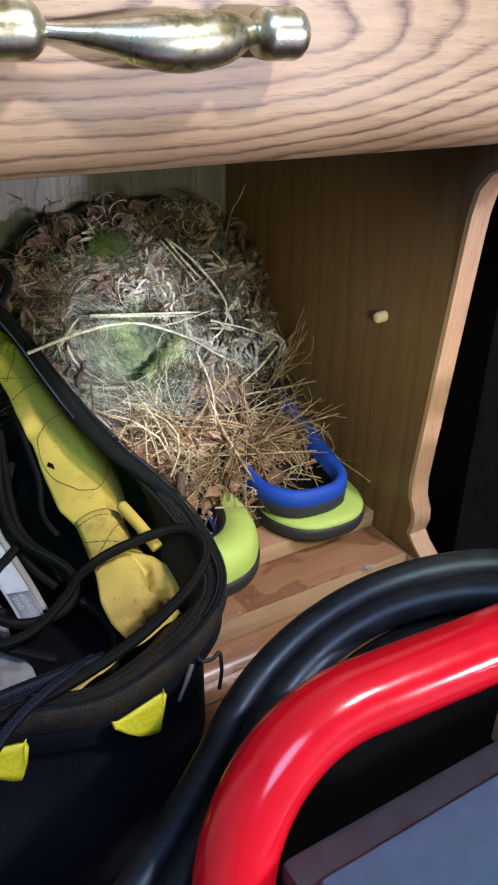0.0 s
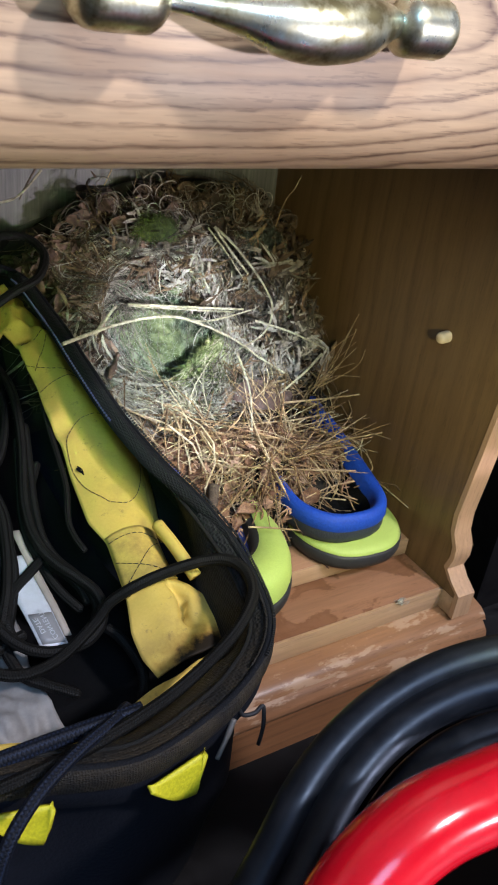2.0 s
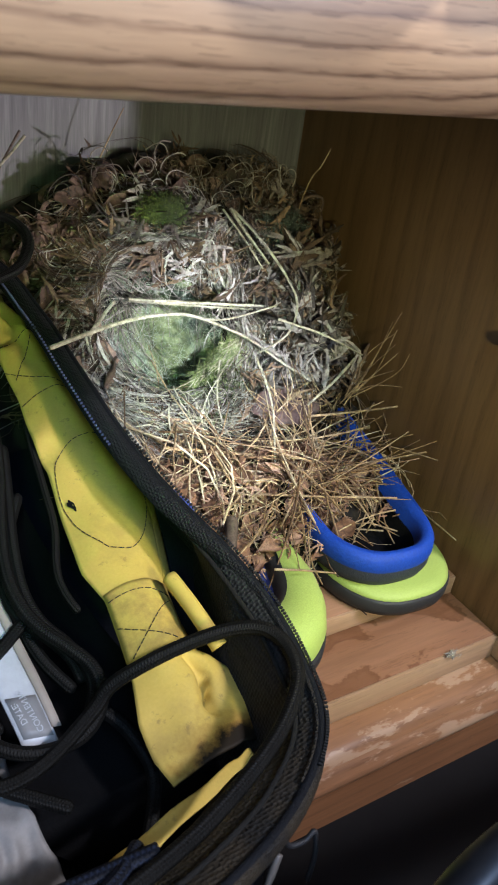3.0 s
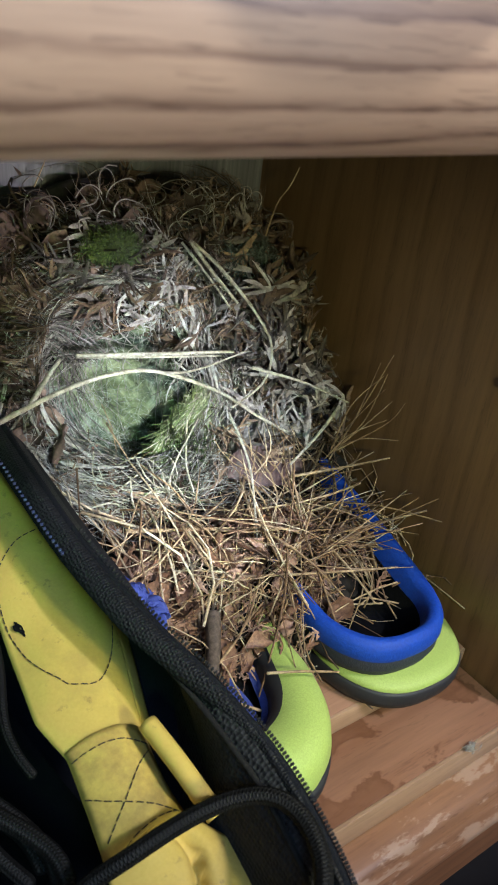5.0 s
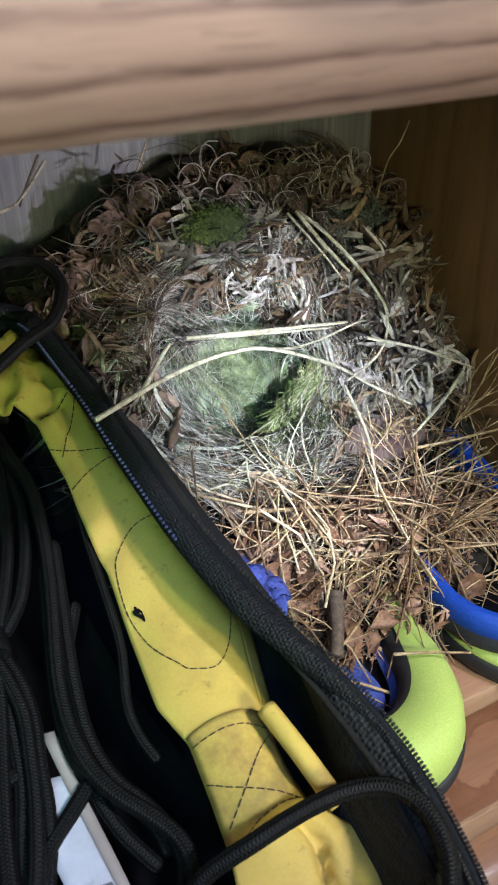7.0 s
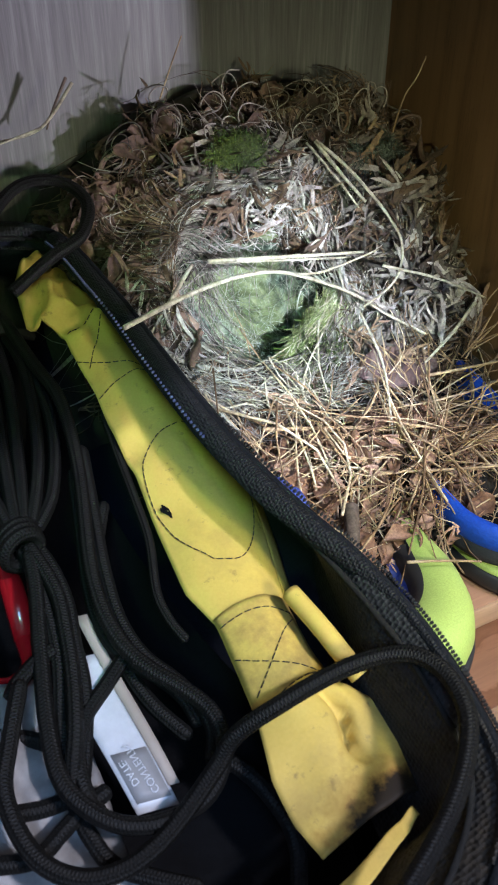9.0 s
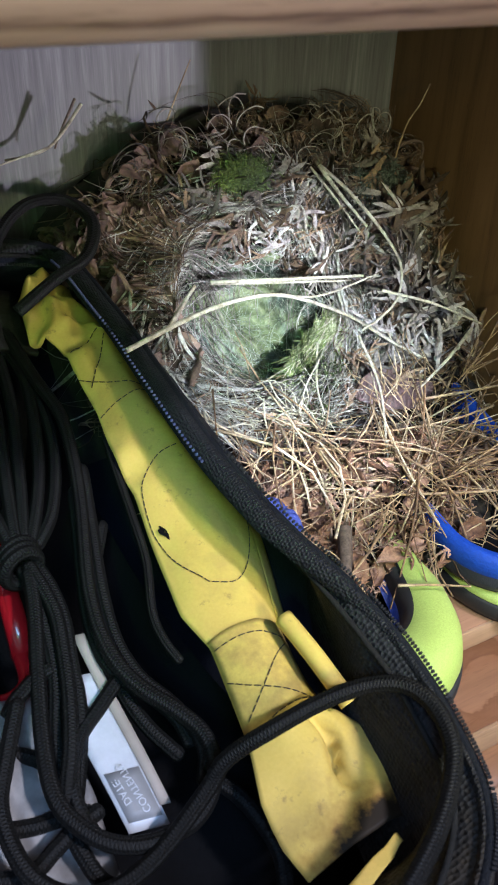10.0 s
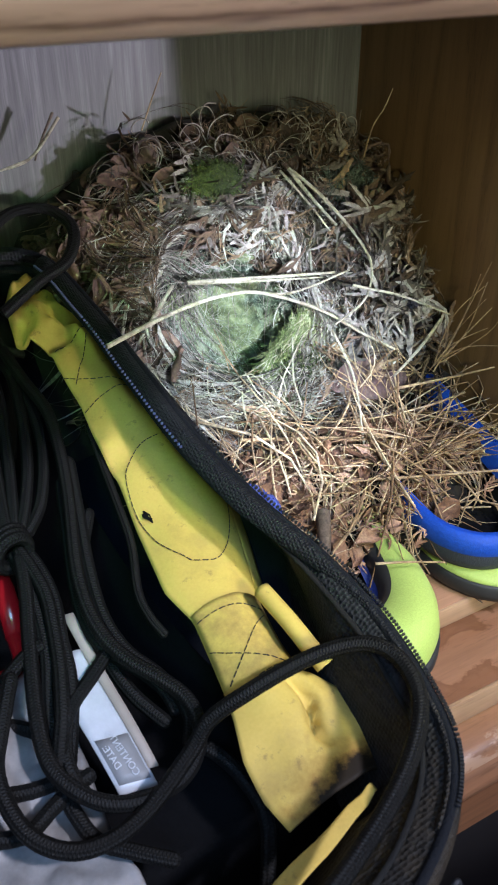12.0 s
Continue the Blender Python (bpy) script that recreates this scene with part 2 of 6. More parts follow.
def yellow_strap(name="yellow_webbing", soil=0.0, shaded=False):
    """Coated yellow webbing, soiled towards its edges and folds."""
    mat, t, bsdf = material(name, 0.66)
    bsdf.inputs["Specular IOR Level"].default_value = 0.25
    n = grain(t, (30.0, 30.0, 30.0), 6.0, 0.7)
    fine = grain(t, (900.0, 900.0, 900.0), 2.0, 0.6)
    base = mix(t, 0.3, (0.60, 0.430, 0.090), ramp(t, fine, [(0.3, (0.53, 0.375, 0.072)), (0.7, (0.66, 0.485, 0.115))]))
    base = mix(t, ramp(t, n, [(0.50, (0, 0, 0)), (0.70, (0.55,) * 3)]), base, (0.34, 0.235, 0.07))
    speck = grain(t, (170.0, 170.0, 170.0), 5.0, 0.7)
    base = mix(t, ramp(t, speck, [(0.60 - soil, (0, 0, 0)), (0.70, (0.6,) * 3)]), base, (0.20, 0.13, 0.05))
    if shaded:
        # shade at the near corner painted in, with a ragged orange-brown dirt fringe
        where = t.nodes.new("ShaderNodeTexCoord")
        gap = t.nodes.new("ShaderNodeVectorMath")
        gap.operation = "DISTANCE"
        squash = node(t, "Mapping", Scale=(0.70, 1.0, 0.2))
        gap.inputs[1].default_value = (SHADE_AT[0] * 0.70, SHADE_AT[1], SHADE_AT[2] * 0.2)
        t.links.new(where.outputs["Object"], squash.inputs["Vector"])
        t.links.new(squash.outputs["Vector"], gap.inputs[0])
        ragged = calc(t, "ADD", calc(t, "ADD", gap.outputs["Value"], calc(t, "MULTIPLY", calc(t, "SUBTRACT", grain(t, (110.0, 110.0, 110.0), 4.0, 0.6), 0.5), 0.016)), calc(t, "MULTIPLY", calc(t, "SUBTRACT", speck, 0.5), 0.010))
        ragged = calc(t, "MULTIPLY", ragged, 40.0)
        base = mix(t, ramp(t, ragged, [(0.64, (0.80,) * 3), (0.95, (0, 0, 0))]), base, (0.22, 0.105, 0.018))
        base = mix(t, ramp(t, ragged, [(0.50, (0.98,) * 3), (0.68, (0, 0, 0))]), base, (0.009, 0.006, 0.003))
    t.links.new(base, bsdf.inputs["Base Color"])
    weave = grain(t, (300.0, 300.0, 300.0), 1.0, 0.5)
    bump(t, bsdf, calc(t, "ADD", calc(t, "MULTIPLY", weave, 0.5), n), 0.10, 0.001)
    return mat


PLY = plywood()
BRASS = aged_brass()
STRAP = yellow_strap()
STRAP_SHADED = yellow_strap("shaded_yellow_webbing", 0.0, True)
STRAP_SOILED = yellow_strap("soiled_yellow_webbing", 0.26)
BLACK_CLOTH = cloth("black_canvas", (0.013, 0.0125, 0.0110), 700.0, 0.85, 0.5, (2.5, 2.2, 1.8), 0.5, 0.2)
BLACK_MESH = mesh_fabric("black_mesh", (0.015, 0.016, 0.017), 0.0015)
NAVY_CLOTH = cloth("navy_canvas", (0.009, 0.011, 0.018), 600.0, 0.8, 0.4, (1.6, 1.4, 1.2), 0.4, 0.2)
LINING = cloth("dark_lining", (0.006, 0.006, 0.0065), 500.0, 0.95, 0.4, (0.3, 0.25, 0.2), 0.35, 0.08)
HI_VIS = cloth("bright_yellow_nylon", (0.72, 0.66, 0.02), 800.0, 0.55, 0.2, (0.7, 0.6, 0.4), 0.3)
CORD = braid("black_cord", (0.0042, 0.0042, 0.0038), 0.0011)
# black cord again, with a bluish sheen painted into its colour
CORD_BLUE = braid("blue_black_cord", (0.008, 0.013, 0.028), 0.0016)
LINT = strands("white_lint", [(0.0, (0.4, 0.38, 0.34)), (1.0, (0.65, 0.63, 0.58))])
WIRE = plastic("dull_steel", (0.11, 0.10, 0.09), 0.45)
WOVEN = mesh_fabric("woven_tape", (0.008, 0.009, 0.011), 0.0010)
ZIP_TAPE = cloth("zip_tape", (0.0065, 0.0075, 0.010), 1400.0, 0.8, 0.6, (2.0, 2.0, 2.0), 0.4, 0.2)
ZIP_METAL = plastic("zip_teeth", (0.016, 0.017, 0.019), 0.5)
ZIP_BLUE = plastic("blue_zip_metal", (0.035, 0.05, 0.12), 0.5)
THREAD = plastic("black_thread", (0.02, 0.018, 0.015), 0.8)
LIME = cloth("lime_foam", (0.42, 0.54, 0.125), 1600.0, 0.6, 0.06, (0.75, 0.8, 0.6), 0.15)
BLUE = cloth("blue_knit", (0.005, 0.058, 0.44), 700.0, 0.7, 0.35, (0.4, 0.4, 0.5), 0.4)
BLUE_FELT = cloth("blue_felt", (0.055, 0.08, 0.33), 350.0, 0.95, 0.9, (0.4, 0.4, 0.5), 0.6)
GREY_TRIM = cloth("charcoal_trim", (0.030, 0.036, 0.050), 900.0, 0.7)
SOLE = plastic("black_rubber_sole", (0.018, 0.018, 0.02), 0.6)
RED = plastic("red_gloss_paint", (0.60, 0.004, 0.014), 0.18, 0.12, 0.25, 0.35)
RED_METAL = plastic("red_anodised", (0.30, 0.006, 0.011), 0.22, 0.2, 0.5)
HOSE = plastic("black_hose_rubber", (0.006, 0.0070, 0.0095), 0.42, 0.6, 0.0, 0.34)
TOTE = plastic("slate_plastic", (0.060, 0.118, 0.200), 0.42, 0.35)
# hose highlights tinted blue in place of a bluish light's reflection
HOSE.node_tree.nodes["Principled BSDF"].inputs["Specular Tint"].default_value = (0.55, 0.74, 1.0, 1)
TOTE_DARK = plastic("charcoal_plastic", (0.036, 0.045, 0.056), 0.45, 0.3)
# near-black of the block added in the dark gap
DARK = plastic("gap_black", (0.0022, 0.0022, 0.0025), 0.9, 0.25, 0.0, 0.05)
FLOOR_MAT = plastic("dark_floor_vinyl", (0.0045, 0.0042, 0.0048), 0.75, 0.6, 0.0, 0.2)
WALL_MAT = cloth("wall_paint", (0.55, 0.54, 0.52), 200.0, 0.9, 0.1)
PEG = plastic("pale_wood_peg", (0.62, 0.47, 0.30), 0.5)
FILM = plastic("clear_grey_film", (0.22, 0.21, 0.20), 0.48, 0.5, 0.0, 0.3)
PAPER = plastic("white_card", (0.55, 0.57, 0.60), 0.35, 0.25)
INK = plastic("grey_ink", (0.25, 0.25, 0.25), 0.5)
STRAW = strands("golden_straw", [(0.0, (0.075, 0.042, 0.020)), (0.25, (0.22, 0.128, 0.060)), (0.5, (0.41, 0.282, 0.150)), (0.75, (0.58, 0.46, 0.29)), (1.0, (0.76, 0.69, 0.52))])
PALE = strands("pale_straw", [(0.0, (0.30, 0.27, 0.18)), (1.0, (0.60, 0.57, 0.43))])
GREY_LEAF = strands("grey_dry_leaf", [(0.0, (0.024, 0.018, 0.013)), (0.25, (0.090, 0.074, 0.060)), (0.45, (0.235, 0.202, 0.178)), (0.70, (0.42, 0.380, 0.350)), (1.0, (0.58, 0.545, 0.51))])
BROWN_LEAF = strands("brown_dry_leaf", [(0.0, (0.026, 0.016, 0.009)), (0.40, (0.105, 0.064, 0.036)), (0.75, (0.25, 0.165, 0.096)), (1.0, (0.46, 0.35, 0.24))])
PALE_LEAF = strands("bleached_blade", [(0.0, (0.09, 0.082, 0.066)), (0.5, (0.30, 0.285, 0.24)), (1.0, (0.62, 0.61, 0.54))])
CHAFF = strands("rusty_chaff", [(0.0, (0.06, 0.028, 0.014)), (0.4, (0.24, 0.120, 0.062)), (0.75, (0.46, 0.29, 0.20)), (1.0, (0.66, 0.53, 0.44))])


def spotted_leaf():
    mat, t, bsdf = material("pinkish_leaf", 0.7)
    blotch = grain(t, (140.0, 140.0, 140.0), 4.0, 0.6)
    vein = grain(t, (900.0, 250.0, 250.0), 3.0, 0.6)
    v = t.nodes.new("ShaderNodeTexVoronoi")
    t.links.new(coords(t, (150.0, 150.0, 150.0)), v.inputs["Vector"])
    base = ramp(t, blotch, [(0.30, (0.045, 0.028, 0.025)), (0.5, (0.100, 0.054, 0.046)), (0.68, (0.105, 0.080, 0.068))])
    base = mix(t, 0.4, base, ramp(t, vein, [(0.3, (0.55, 0.5, 0.48)), (0.6, (1, 1, 1))]), "MULTIPLY")
    base = mix(t, ramp(t, v.outputs["Distance"], [(0.12, (0.9,) * 3), (0.2, (0, 0, 0))]), base, (0.03, 0.018, 0.014))
    t.links.new(base, bsdf.inputs["Base Color"])
    bump(t, bsdf, blotch, 0.5, 0.001)
    return mat


PINK_LEAF = spotted_leaf()
ROSE_LEAF = strands("rosy_brown_leaf", [(0.0, (0.036, 0.021, 0.014)), (0.5, (0.140, 0.086, 0.060)), (0.85, (0.28, 0.185, 0.138)), (1.0, (0.48, 0.355, 0.29))], 0.8, 300.0)
MOSS = strands("green_moss", [(0.0, (0.016, 0.026, 0.004)), (0.5, (0.052, 0.082, 0.008)), (1.0, (0.13, 0.17, 0.022))])
LICHEN = strands("grey_green_lichen", [(0.0, (0.035, 0.045, 0.035)), (0.5, (0.085, 0.105, 0.085)), (1.0, (0.19, 0.22, 0.18))])
GREEN_STEM = strands("greenish_stems", [(0.0, (0.07, 0.10, 0.022)), (0.5, (0.21, 0.255, 0.085)), (1.0, (0.52, 0.54, 0.33))])
DOWN = strands("pale_green_down", [(0.0, (0.14, 0.17, 0.11)), (0.5, (0.36, 0.41, 0.31)), (1.0, (0.66, 0.70, 0.62))])


def felt_down():
    """Matted down: whitish and green pads that run into each other."""
    mat, t, bsdf = material("cup_felt", 0.95)
    pads = grain(t, (70.0, 70.0, 70.0), 4.0, 0.6, distortion=1.2)
    wide = grain(t, (38.0, 38.0, 38.0), 2.0, 0.5)
    fine = grain(t, (420.0, 420.0, 420.0), 4.0, 0.75)
    base = ramp(t, pads, [(0.38, (0.020, 0.030, 0.020)), (0.48, (0.060, 0.084, 0.060)), (0.57, (0.150, 0.185, 0.148)), (0.70, (0.40, 0.44, 0.385))])
    base = mix(t, ramp(t, wide, [(0.46, (0, 0, 0)), (0.60, (0.75,) * 3)]), base, ramp(t, pads, [(0.35, (0.085, 0.105, 0.040)), (0.65, (0.34, 0.37, 0.17))]))
    base = mix(t, 0.65, base, ramp(t, fine, [(0.35, (0.45, 0.47, 0.43)), (0.6, (1.0, 1.0, 1.0))]), "MULTIPLY")
    t.links.new(base, bsdf.inputs["Base Color"])
    bump(t, bsdf, calc(t, "ADD", pads, calc(t, "MULTIPLY", fine, 0.5)), 0.9, 0.003)
    return mat


FELT = felt_down()
SEAM = plastic("beige_seam", (0.36, 0.31, 0.26), 0.6)
CREAM = plastic("cream_card", (0.62, 0.55, 0.44), 0.7)
BARK = strands("grey_bark", [(0.0, (0.11, 0.078, 0.058)), (1.0, (0.15, 0.11, 0.082))])
# near-black body colour that stands for shade in gaps between strands
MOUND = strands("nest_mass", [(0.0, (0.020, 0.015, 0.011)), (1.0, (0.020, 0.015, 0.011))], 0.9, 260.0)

# ---- building helpers ----


def mesh(name, verts, faces, uvs=None, smooth=True):
    me = bpy.data.meshes.new(name)
    me.from_pydata([tuple(v) for v in verts], [], [tuple(f) for f in faces])
    if uvs is not None:
        layer = me.uv_layers.new(name="UVMap")
        idx = np.empty(len(me.loops), dtype=np.int32)
        me.loops.foreach_get("vertex_index", idx)
        layer.data.foreach_set("uv", np.asarray(uvs, dtype=np.float32)[idx].ravel())
    if smooth:
        me.polygons.foreach_set("use_smooth", [True] * len(me.polygons))
    me.update()
    return me


def thing(name, at, label, category, group="", kind=""):
    """An Empty at a thing's base."""
    ob = new(name)
    ob.empty_display_size = 0.02
    ob.location = at
    return tagged(ob, label, category, group, kind)


def hang(ob, parent, label="", kind=""):
    if parent is not None:
        ob.parent = parent
        if parent.parent is None:
            ob.matrix_parent_inverse = Matrix.Translation(-Vector(parent.location))
    return tagged(ob, label, kind=kind)


def part(name, geo, mat, parent=None, label="", kind="", smooth=True):
    """One mesh object, under a thing or a part, from a bmesh or from vertices, faces and UVs."""
    if isinstance(geo, bmesh.types.BMesh):
        me = bpy.data.meshes.new(name)
        geo.to_mesh(me)
        geo.free()
        if smooth:
            me.polygons.foreach_set("use_smooth", [True] * len(me.polygons))
            me.set_sharp_from_angle(angle=radians(38))
    else:
        me = mesh(name, *geo, smooth=smooth) if len(geo) == 3 else mesh(name, geo[0], geo[1], None, smooth)
    me.materials.append(mat)
    return hang(new(name, me), parent, label, kind)


def block(lo, hi, bevel=0.0, segments=2, bm=None):
    bm = bm or bmesh.new()
    made = bmesh.ops.create_cube(bm, size=1.0)["verts"]
    for v in made:
        v.co = Vector([lo[i] + (v.co[i] + 0.5) * (hi[i] - lo[i]) for i in range(3)])
    if bevel:
        edges = list({e for v in made for e in v.link_edges})
        bmesh.ops.bevel(bm, geom=edges, offset=bevel, segments=segments, affect="EDGES", profile=0.5)
    return bm


def spline(points, n=8, closed=False):
    """A smooth line through the points."""
    p = np.asarray(points, dtype=float)
    out = []
    count = len(p) if closed else len(p) - 1
    for i in range(count):
        if closed:
            a, b, c, d = p[i - 1], p[i], p[(i + 1) % len(p)], p[(i + 2) % len(p)]
        else:
            a, b, c, d = p[max(i - 1, 0)], p[i], p[i + 1], p[min(i + 2, len(p) - 1)]
        for k in range(n):
            t = k / n
            out.append(0.5 * (2 * b + (c - a) * t + (2 * a - 5 * b + 4 * c - d) * t * t + (3 * b - a - 3 * c + d) * t ** 3))
    if not closed:
        out.append(p[-1])
    return np.array(out)


def sweep(line, radius, sides=10, closed=False, flat=1.0):
    """A tube along a line. radius: one number or one a point. UVs: turns round it, metres along it."""
    line = np.asarray(line, dtype=float)
    n = len(line)
    r = np.full(n, radius) if np.isscalar(radius) else np.asarray(radius)
    tang = np.gradient(line, axis=0)
    if closed:
        tang = np.roll(line, -1, 0) - np.roll(line, 1, 0)
    tang /= np.linalg.norm(tang, axis=1)[:, None] + 1e-12
    up = np.array([0.0, 0.0, 1.0]) if abs(tang[0][2]) < 0.9 else np.array([1.0, 0.0, 0.0])
    verts, uvs, run = [], [], 0.0
    for i in range(n):
        side = np.cross(tang[i], up)
        side /= np.linalg.norm(side) + 1e-12
        up = np.cross(side, tang[i])
        if i:
            run += float(np.linalg.norm(line[i] - line[i - 1]))
        for k in range(sides):
            a = 2 * math.pi * k / sides
            verts.append(line[i] + r[i] * (math.cos(a) * side + flat * math.sin(a) * up))
            uvs.append((k / sides, run))
    faces = []
    for i in range(n if closed else n - 1):
        j = (i + 1) % n
        for k in range(sides):
            l = (k + 1) % sides
            faces.append((i * sides + k, i * sides + l, j * sides + l, j * sides + k))
    if not closed:
        faces.append(tuple(range(sides - 1, -1, -1)))
        faces.append(tuple((n - 1) * sides + k for k in range(sides)))
    return verts, faces, uvs


def sheet(rows, thick=0.0, close_u=False):
    """A surface through rows of points; with a thickness it is a solid."""
    rows = np.asarray(rows, dtype=float)
    n, m = rows.shape[:2]
    verts = rows.reshape(-1, 3)
    faces = []
    for i in range(n - 1):
        for k in range(m if close_u else m - 1):
            l = (k + 1) % m
            faces.append((i * m + k, i * m + l, (i + 1) * m + l, (i + 1) * m + k))
    if thick:
        du = np.gradient(rows, axis=1)
        dv = np.gradient(rows, axis=0)
        nrm = np.cross(du, dv)
        nrm /= np.linalg.norm(nrm, axis=2)[..., None] + 1e-12
        back = (rows - nrm * thick).reshape(-1, 3)
        off = len(verts)
        verts = np.concatenate([verts, back])
        faces += [tuple(reversed([v + off for v in f])) for f in faces]
        rim = [k for k in range(m)] + [i * m + m - 1 for i in range(1, n)] + [(n - 1) * m + k for k in range(m - 2, -1, -1)] + [i * m for i in range(n - 2, 0, -1)]
        for a, b in zip(rim, rim[1:] + rim[:1]):
            faces.append((b, a, a + off, b + off))
    return verts, faces


def profile_bar(profile, axis, lo, hi, bevel=0.0):
    """A bar with a closed outline of (first, second) coordinates, drawn along an axis."""
    bm = bmesh.new()
    ends = []
    for s in (lo, hi):
        ring = []
        for a, b in profile:
            co = {"x": (s, a, b), "y": (a, s, b), "z": (a, b, s)}[axis]
            ring.append(bm.verts.new(co))
        ends.append(ring)
    n = len(profile)
    for i in range(n):
        j = (i + 1) % n
        bm.faces.new((ends[0][i], ends[0][j], ends[1][j], ends[1][i]))
    bm.faces.new(ends[0][::-1])
    bm.faces.new(ends[1])
    bmesh.ops.recalc_face_normals(bm, faces=bm.faces)
    if bevel:
        bmesh.ops.bevel(bm, geom=[e for e in bm.edges if e.calc_face_angle(0) > 0.6], offset=bevel, segments=2, affect="EDGES")
    return bm


# ---- room ----
part("floor", block((-2.2, -2.6, FLOOR - 0.08), (2.2, 0.9, FLOOR)), FLOOR_MAT, None, "dark vinyl floor with dust specks", "structure", False)
part("wall_north", block((-2.2, 0.40, FLOOR), (2.2, 0.5, 2.4)), WALL_MAT, None, "plain painted wall behind the nightstand", "structure", False)
part("wall_south", block((-2.2, -2.6, FLOOR), (2.2, -2.5, 2.4)), WALL_MAT, None, "plain painted wall", "structure", False)
part("wall_west", block((-2.2, -2.5, FLOOR), (-2.1, 0.4, 2.4)), WALL_MAT, None, "plain painted wall", "structure", False)
part("wall_east", block((2.1, -2.5, FLOOR), (2.2, 0.4, 2.4)), WALL_MAT, None, "plain painted wall", "structure", False)
part("ceiling", block((-2.2, -2.6, 2.4), (2.2, 0.5, 2.5)), WALL_MAT, None, "plain painted ceiling", "structure", False)

# ---- nightstand ----
LEFT = -0.40
stand = thing("nightstand", (-0.2, 0.12, FLOOR), "worn oak nightstand with a drawer above an open shelf", "nightstand")
side = [(0.275, 0.118), (0.275, 0.60), (-0.026, 0.60), (-0.026, 0.376), (-0.015, 0.3705), (-0.0075, 0.361), (-0.0045, 0.348), (-0.003, 0.335),
        (0.0105, 0.172), (0.0095, 0.160), (0.0045, 0.151), (0.0040, 0.143), (0.0065, 0.134), (0.001, 0.128), (-0.008, 0.122), (-0.008, 0.118)]
part("side_panel", profile_bar(side, "x", 0.0, 0.013), OAK_SIDE, stand, "dark brown side panel with a scrolled front edge")
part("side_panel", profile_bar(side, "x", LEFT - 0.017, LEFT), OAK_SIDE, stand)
edge = [(y - 0.0012, z) for y, z in side[3:15] + [(-0.008, 0.1040)]]
edge_bar = edge + [(y + 0.0035, z) for y, z in reversed(edge)]
for x0 in (0.0, LEFT - 0.017):
    part("edge_band", profile_bar(edge_bar, "x", x0 - 0.0006, x0 + 0.0136), OAK_EDGE, stand, "pale worn oak front edge")
part("back_panel", block((LEFT, 0.259, 0.10), (0.0, 0.265, 0.60)), PLY, stand, "grey bare plywood back", smooth=False)
part("shelf_board", block((LEFT + 0.001, 0.043, 0.114), (-0.001, 0.258, 0.132), 0.0008), OAK_SHELF, stand, "raised oak shelf board")
part("shelf_nosing", block((LEFT + 0.001, 0.0418, 0.1197), (-0.0012, 0.0432, 0.1317), 0.0004), OAK_RAIL, stand, "pale raw front edge of the shelf board")
part("shelf_rail", block((LEFT + 0.001, 0.006, 0.1035), (-0.001, 0.043, 0.1195), 0.0008), OAK_LEDGE, stand, "stained front strip of the shelf")
part("rail_lip", block((LEFT + 0.001, 0.0042, 0.1042), (-0.0012, 0.0062, 0.1192), 0.0004), OAK_RAIL, stand, "pale raw edge of the shelf")
for x0 in (-0.0012, LEFT - 0.0171):
    part("panel_foot", block((x0 + 0.0012, -0.0055, 0.1037), (x0 + 0.0140, 0.043, 0.1179), 0.0006), OAK_RAIL, stand, "pale oak foot block of the side panel")
moulding = [(0.05, 0.1035), (0.0046, 0.1035), (-0.006, 0.1015), (-0.0105, 0.0985), (-0.0122, 0.0955), (-0.0100, 0.0938), (-0.0122, 0.0915), (-0.0155, 0.0885),
            (-0.0165, 0.085), (-0.0150, 0.081), (-0.0128, 0.079), (0.05, 0.079)]
part("base_moulding", profile_bar(moulding, "x", LEFT - 0.03, 0.030), OAK_WORN, stand, "oak moulding with its finish worn pale")
part("plinth", profile_bar([(0.048, 0.079), (-0.012, 0.079), (-0.012, FLOOR), (0.048, FLOOR)], "x", LEFT - 0.0285, 0.0285), OAK_BASE, stand, "oak base board with flowing grain")
part("case_top", block((LEFT - 0.03, -0.045, 0.60), (0.03, 0.28, 0.622), 0.004), OAK_SHELF, stand)
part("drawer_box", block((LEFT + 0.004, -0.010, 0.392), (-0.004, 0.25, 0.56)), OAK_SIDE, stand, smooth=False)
front = [(-0.0085, 0.386), (-0.0085, 0.57), (-0.0300, 0.57), (-0.0305, 0.41), (-0.0300, 0.402), (-0.0275, 0.395), (-0.0225, 0.389), (-0.0165, 0.3855), (-0.0115, 0.3845)]
drawer = part("drawer_front", profile_bar(front, "x", LEFT + 0.002, 0.012), OAK_DRAWER, stand, "pale oak drawer front with bold grain")
peg = spline([(0.001, 0.055, 0.2725), (-0.004, 0.0548, 0.2722), (-0.0075, 0.0545, 0.272)], 3)
part("shelf_peg", sweep(peg, [0.0036, 0.0036, 0.0036, 0.0036, 0.0035, 0.0032, 0.0024], 12), PEG, stand, "pale wooden shelf peg")

# the pull
pull = hang(new("drawer_pull"), stand, "tarnished brass drawer pull")
PY, PZ = -0.044, 0.434


def pull_foot(x0, x1):
    n = 14
    line, rad = [], []
    for i in range(n):
        s = i / (n - 1)
        line.append((x0 + (x1 - x0) * s, PY, PZ))
        e = abs(2 * s - 1)
        rad.append(0.0088 * (1 - max(0, e - 0.55) ** 2 * 2.2))
    return sweep(line, rad, 18)


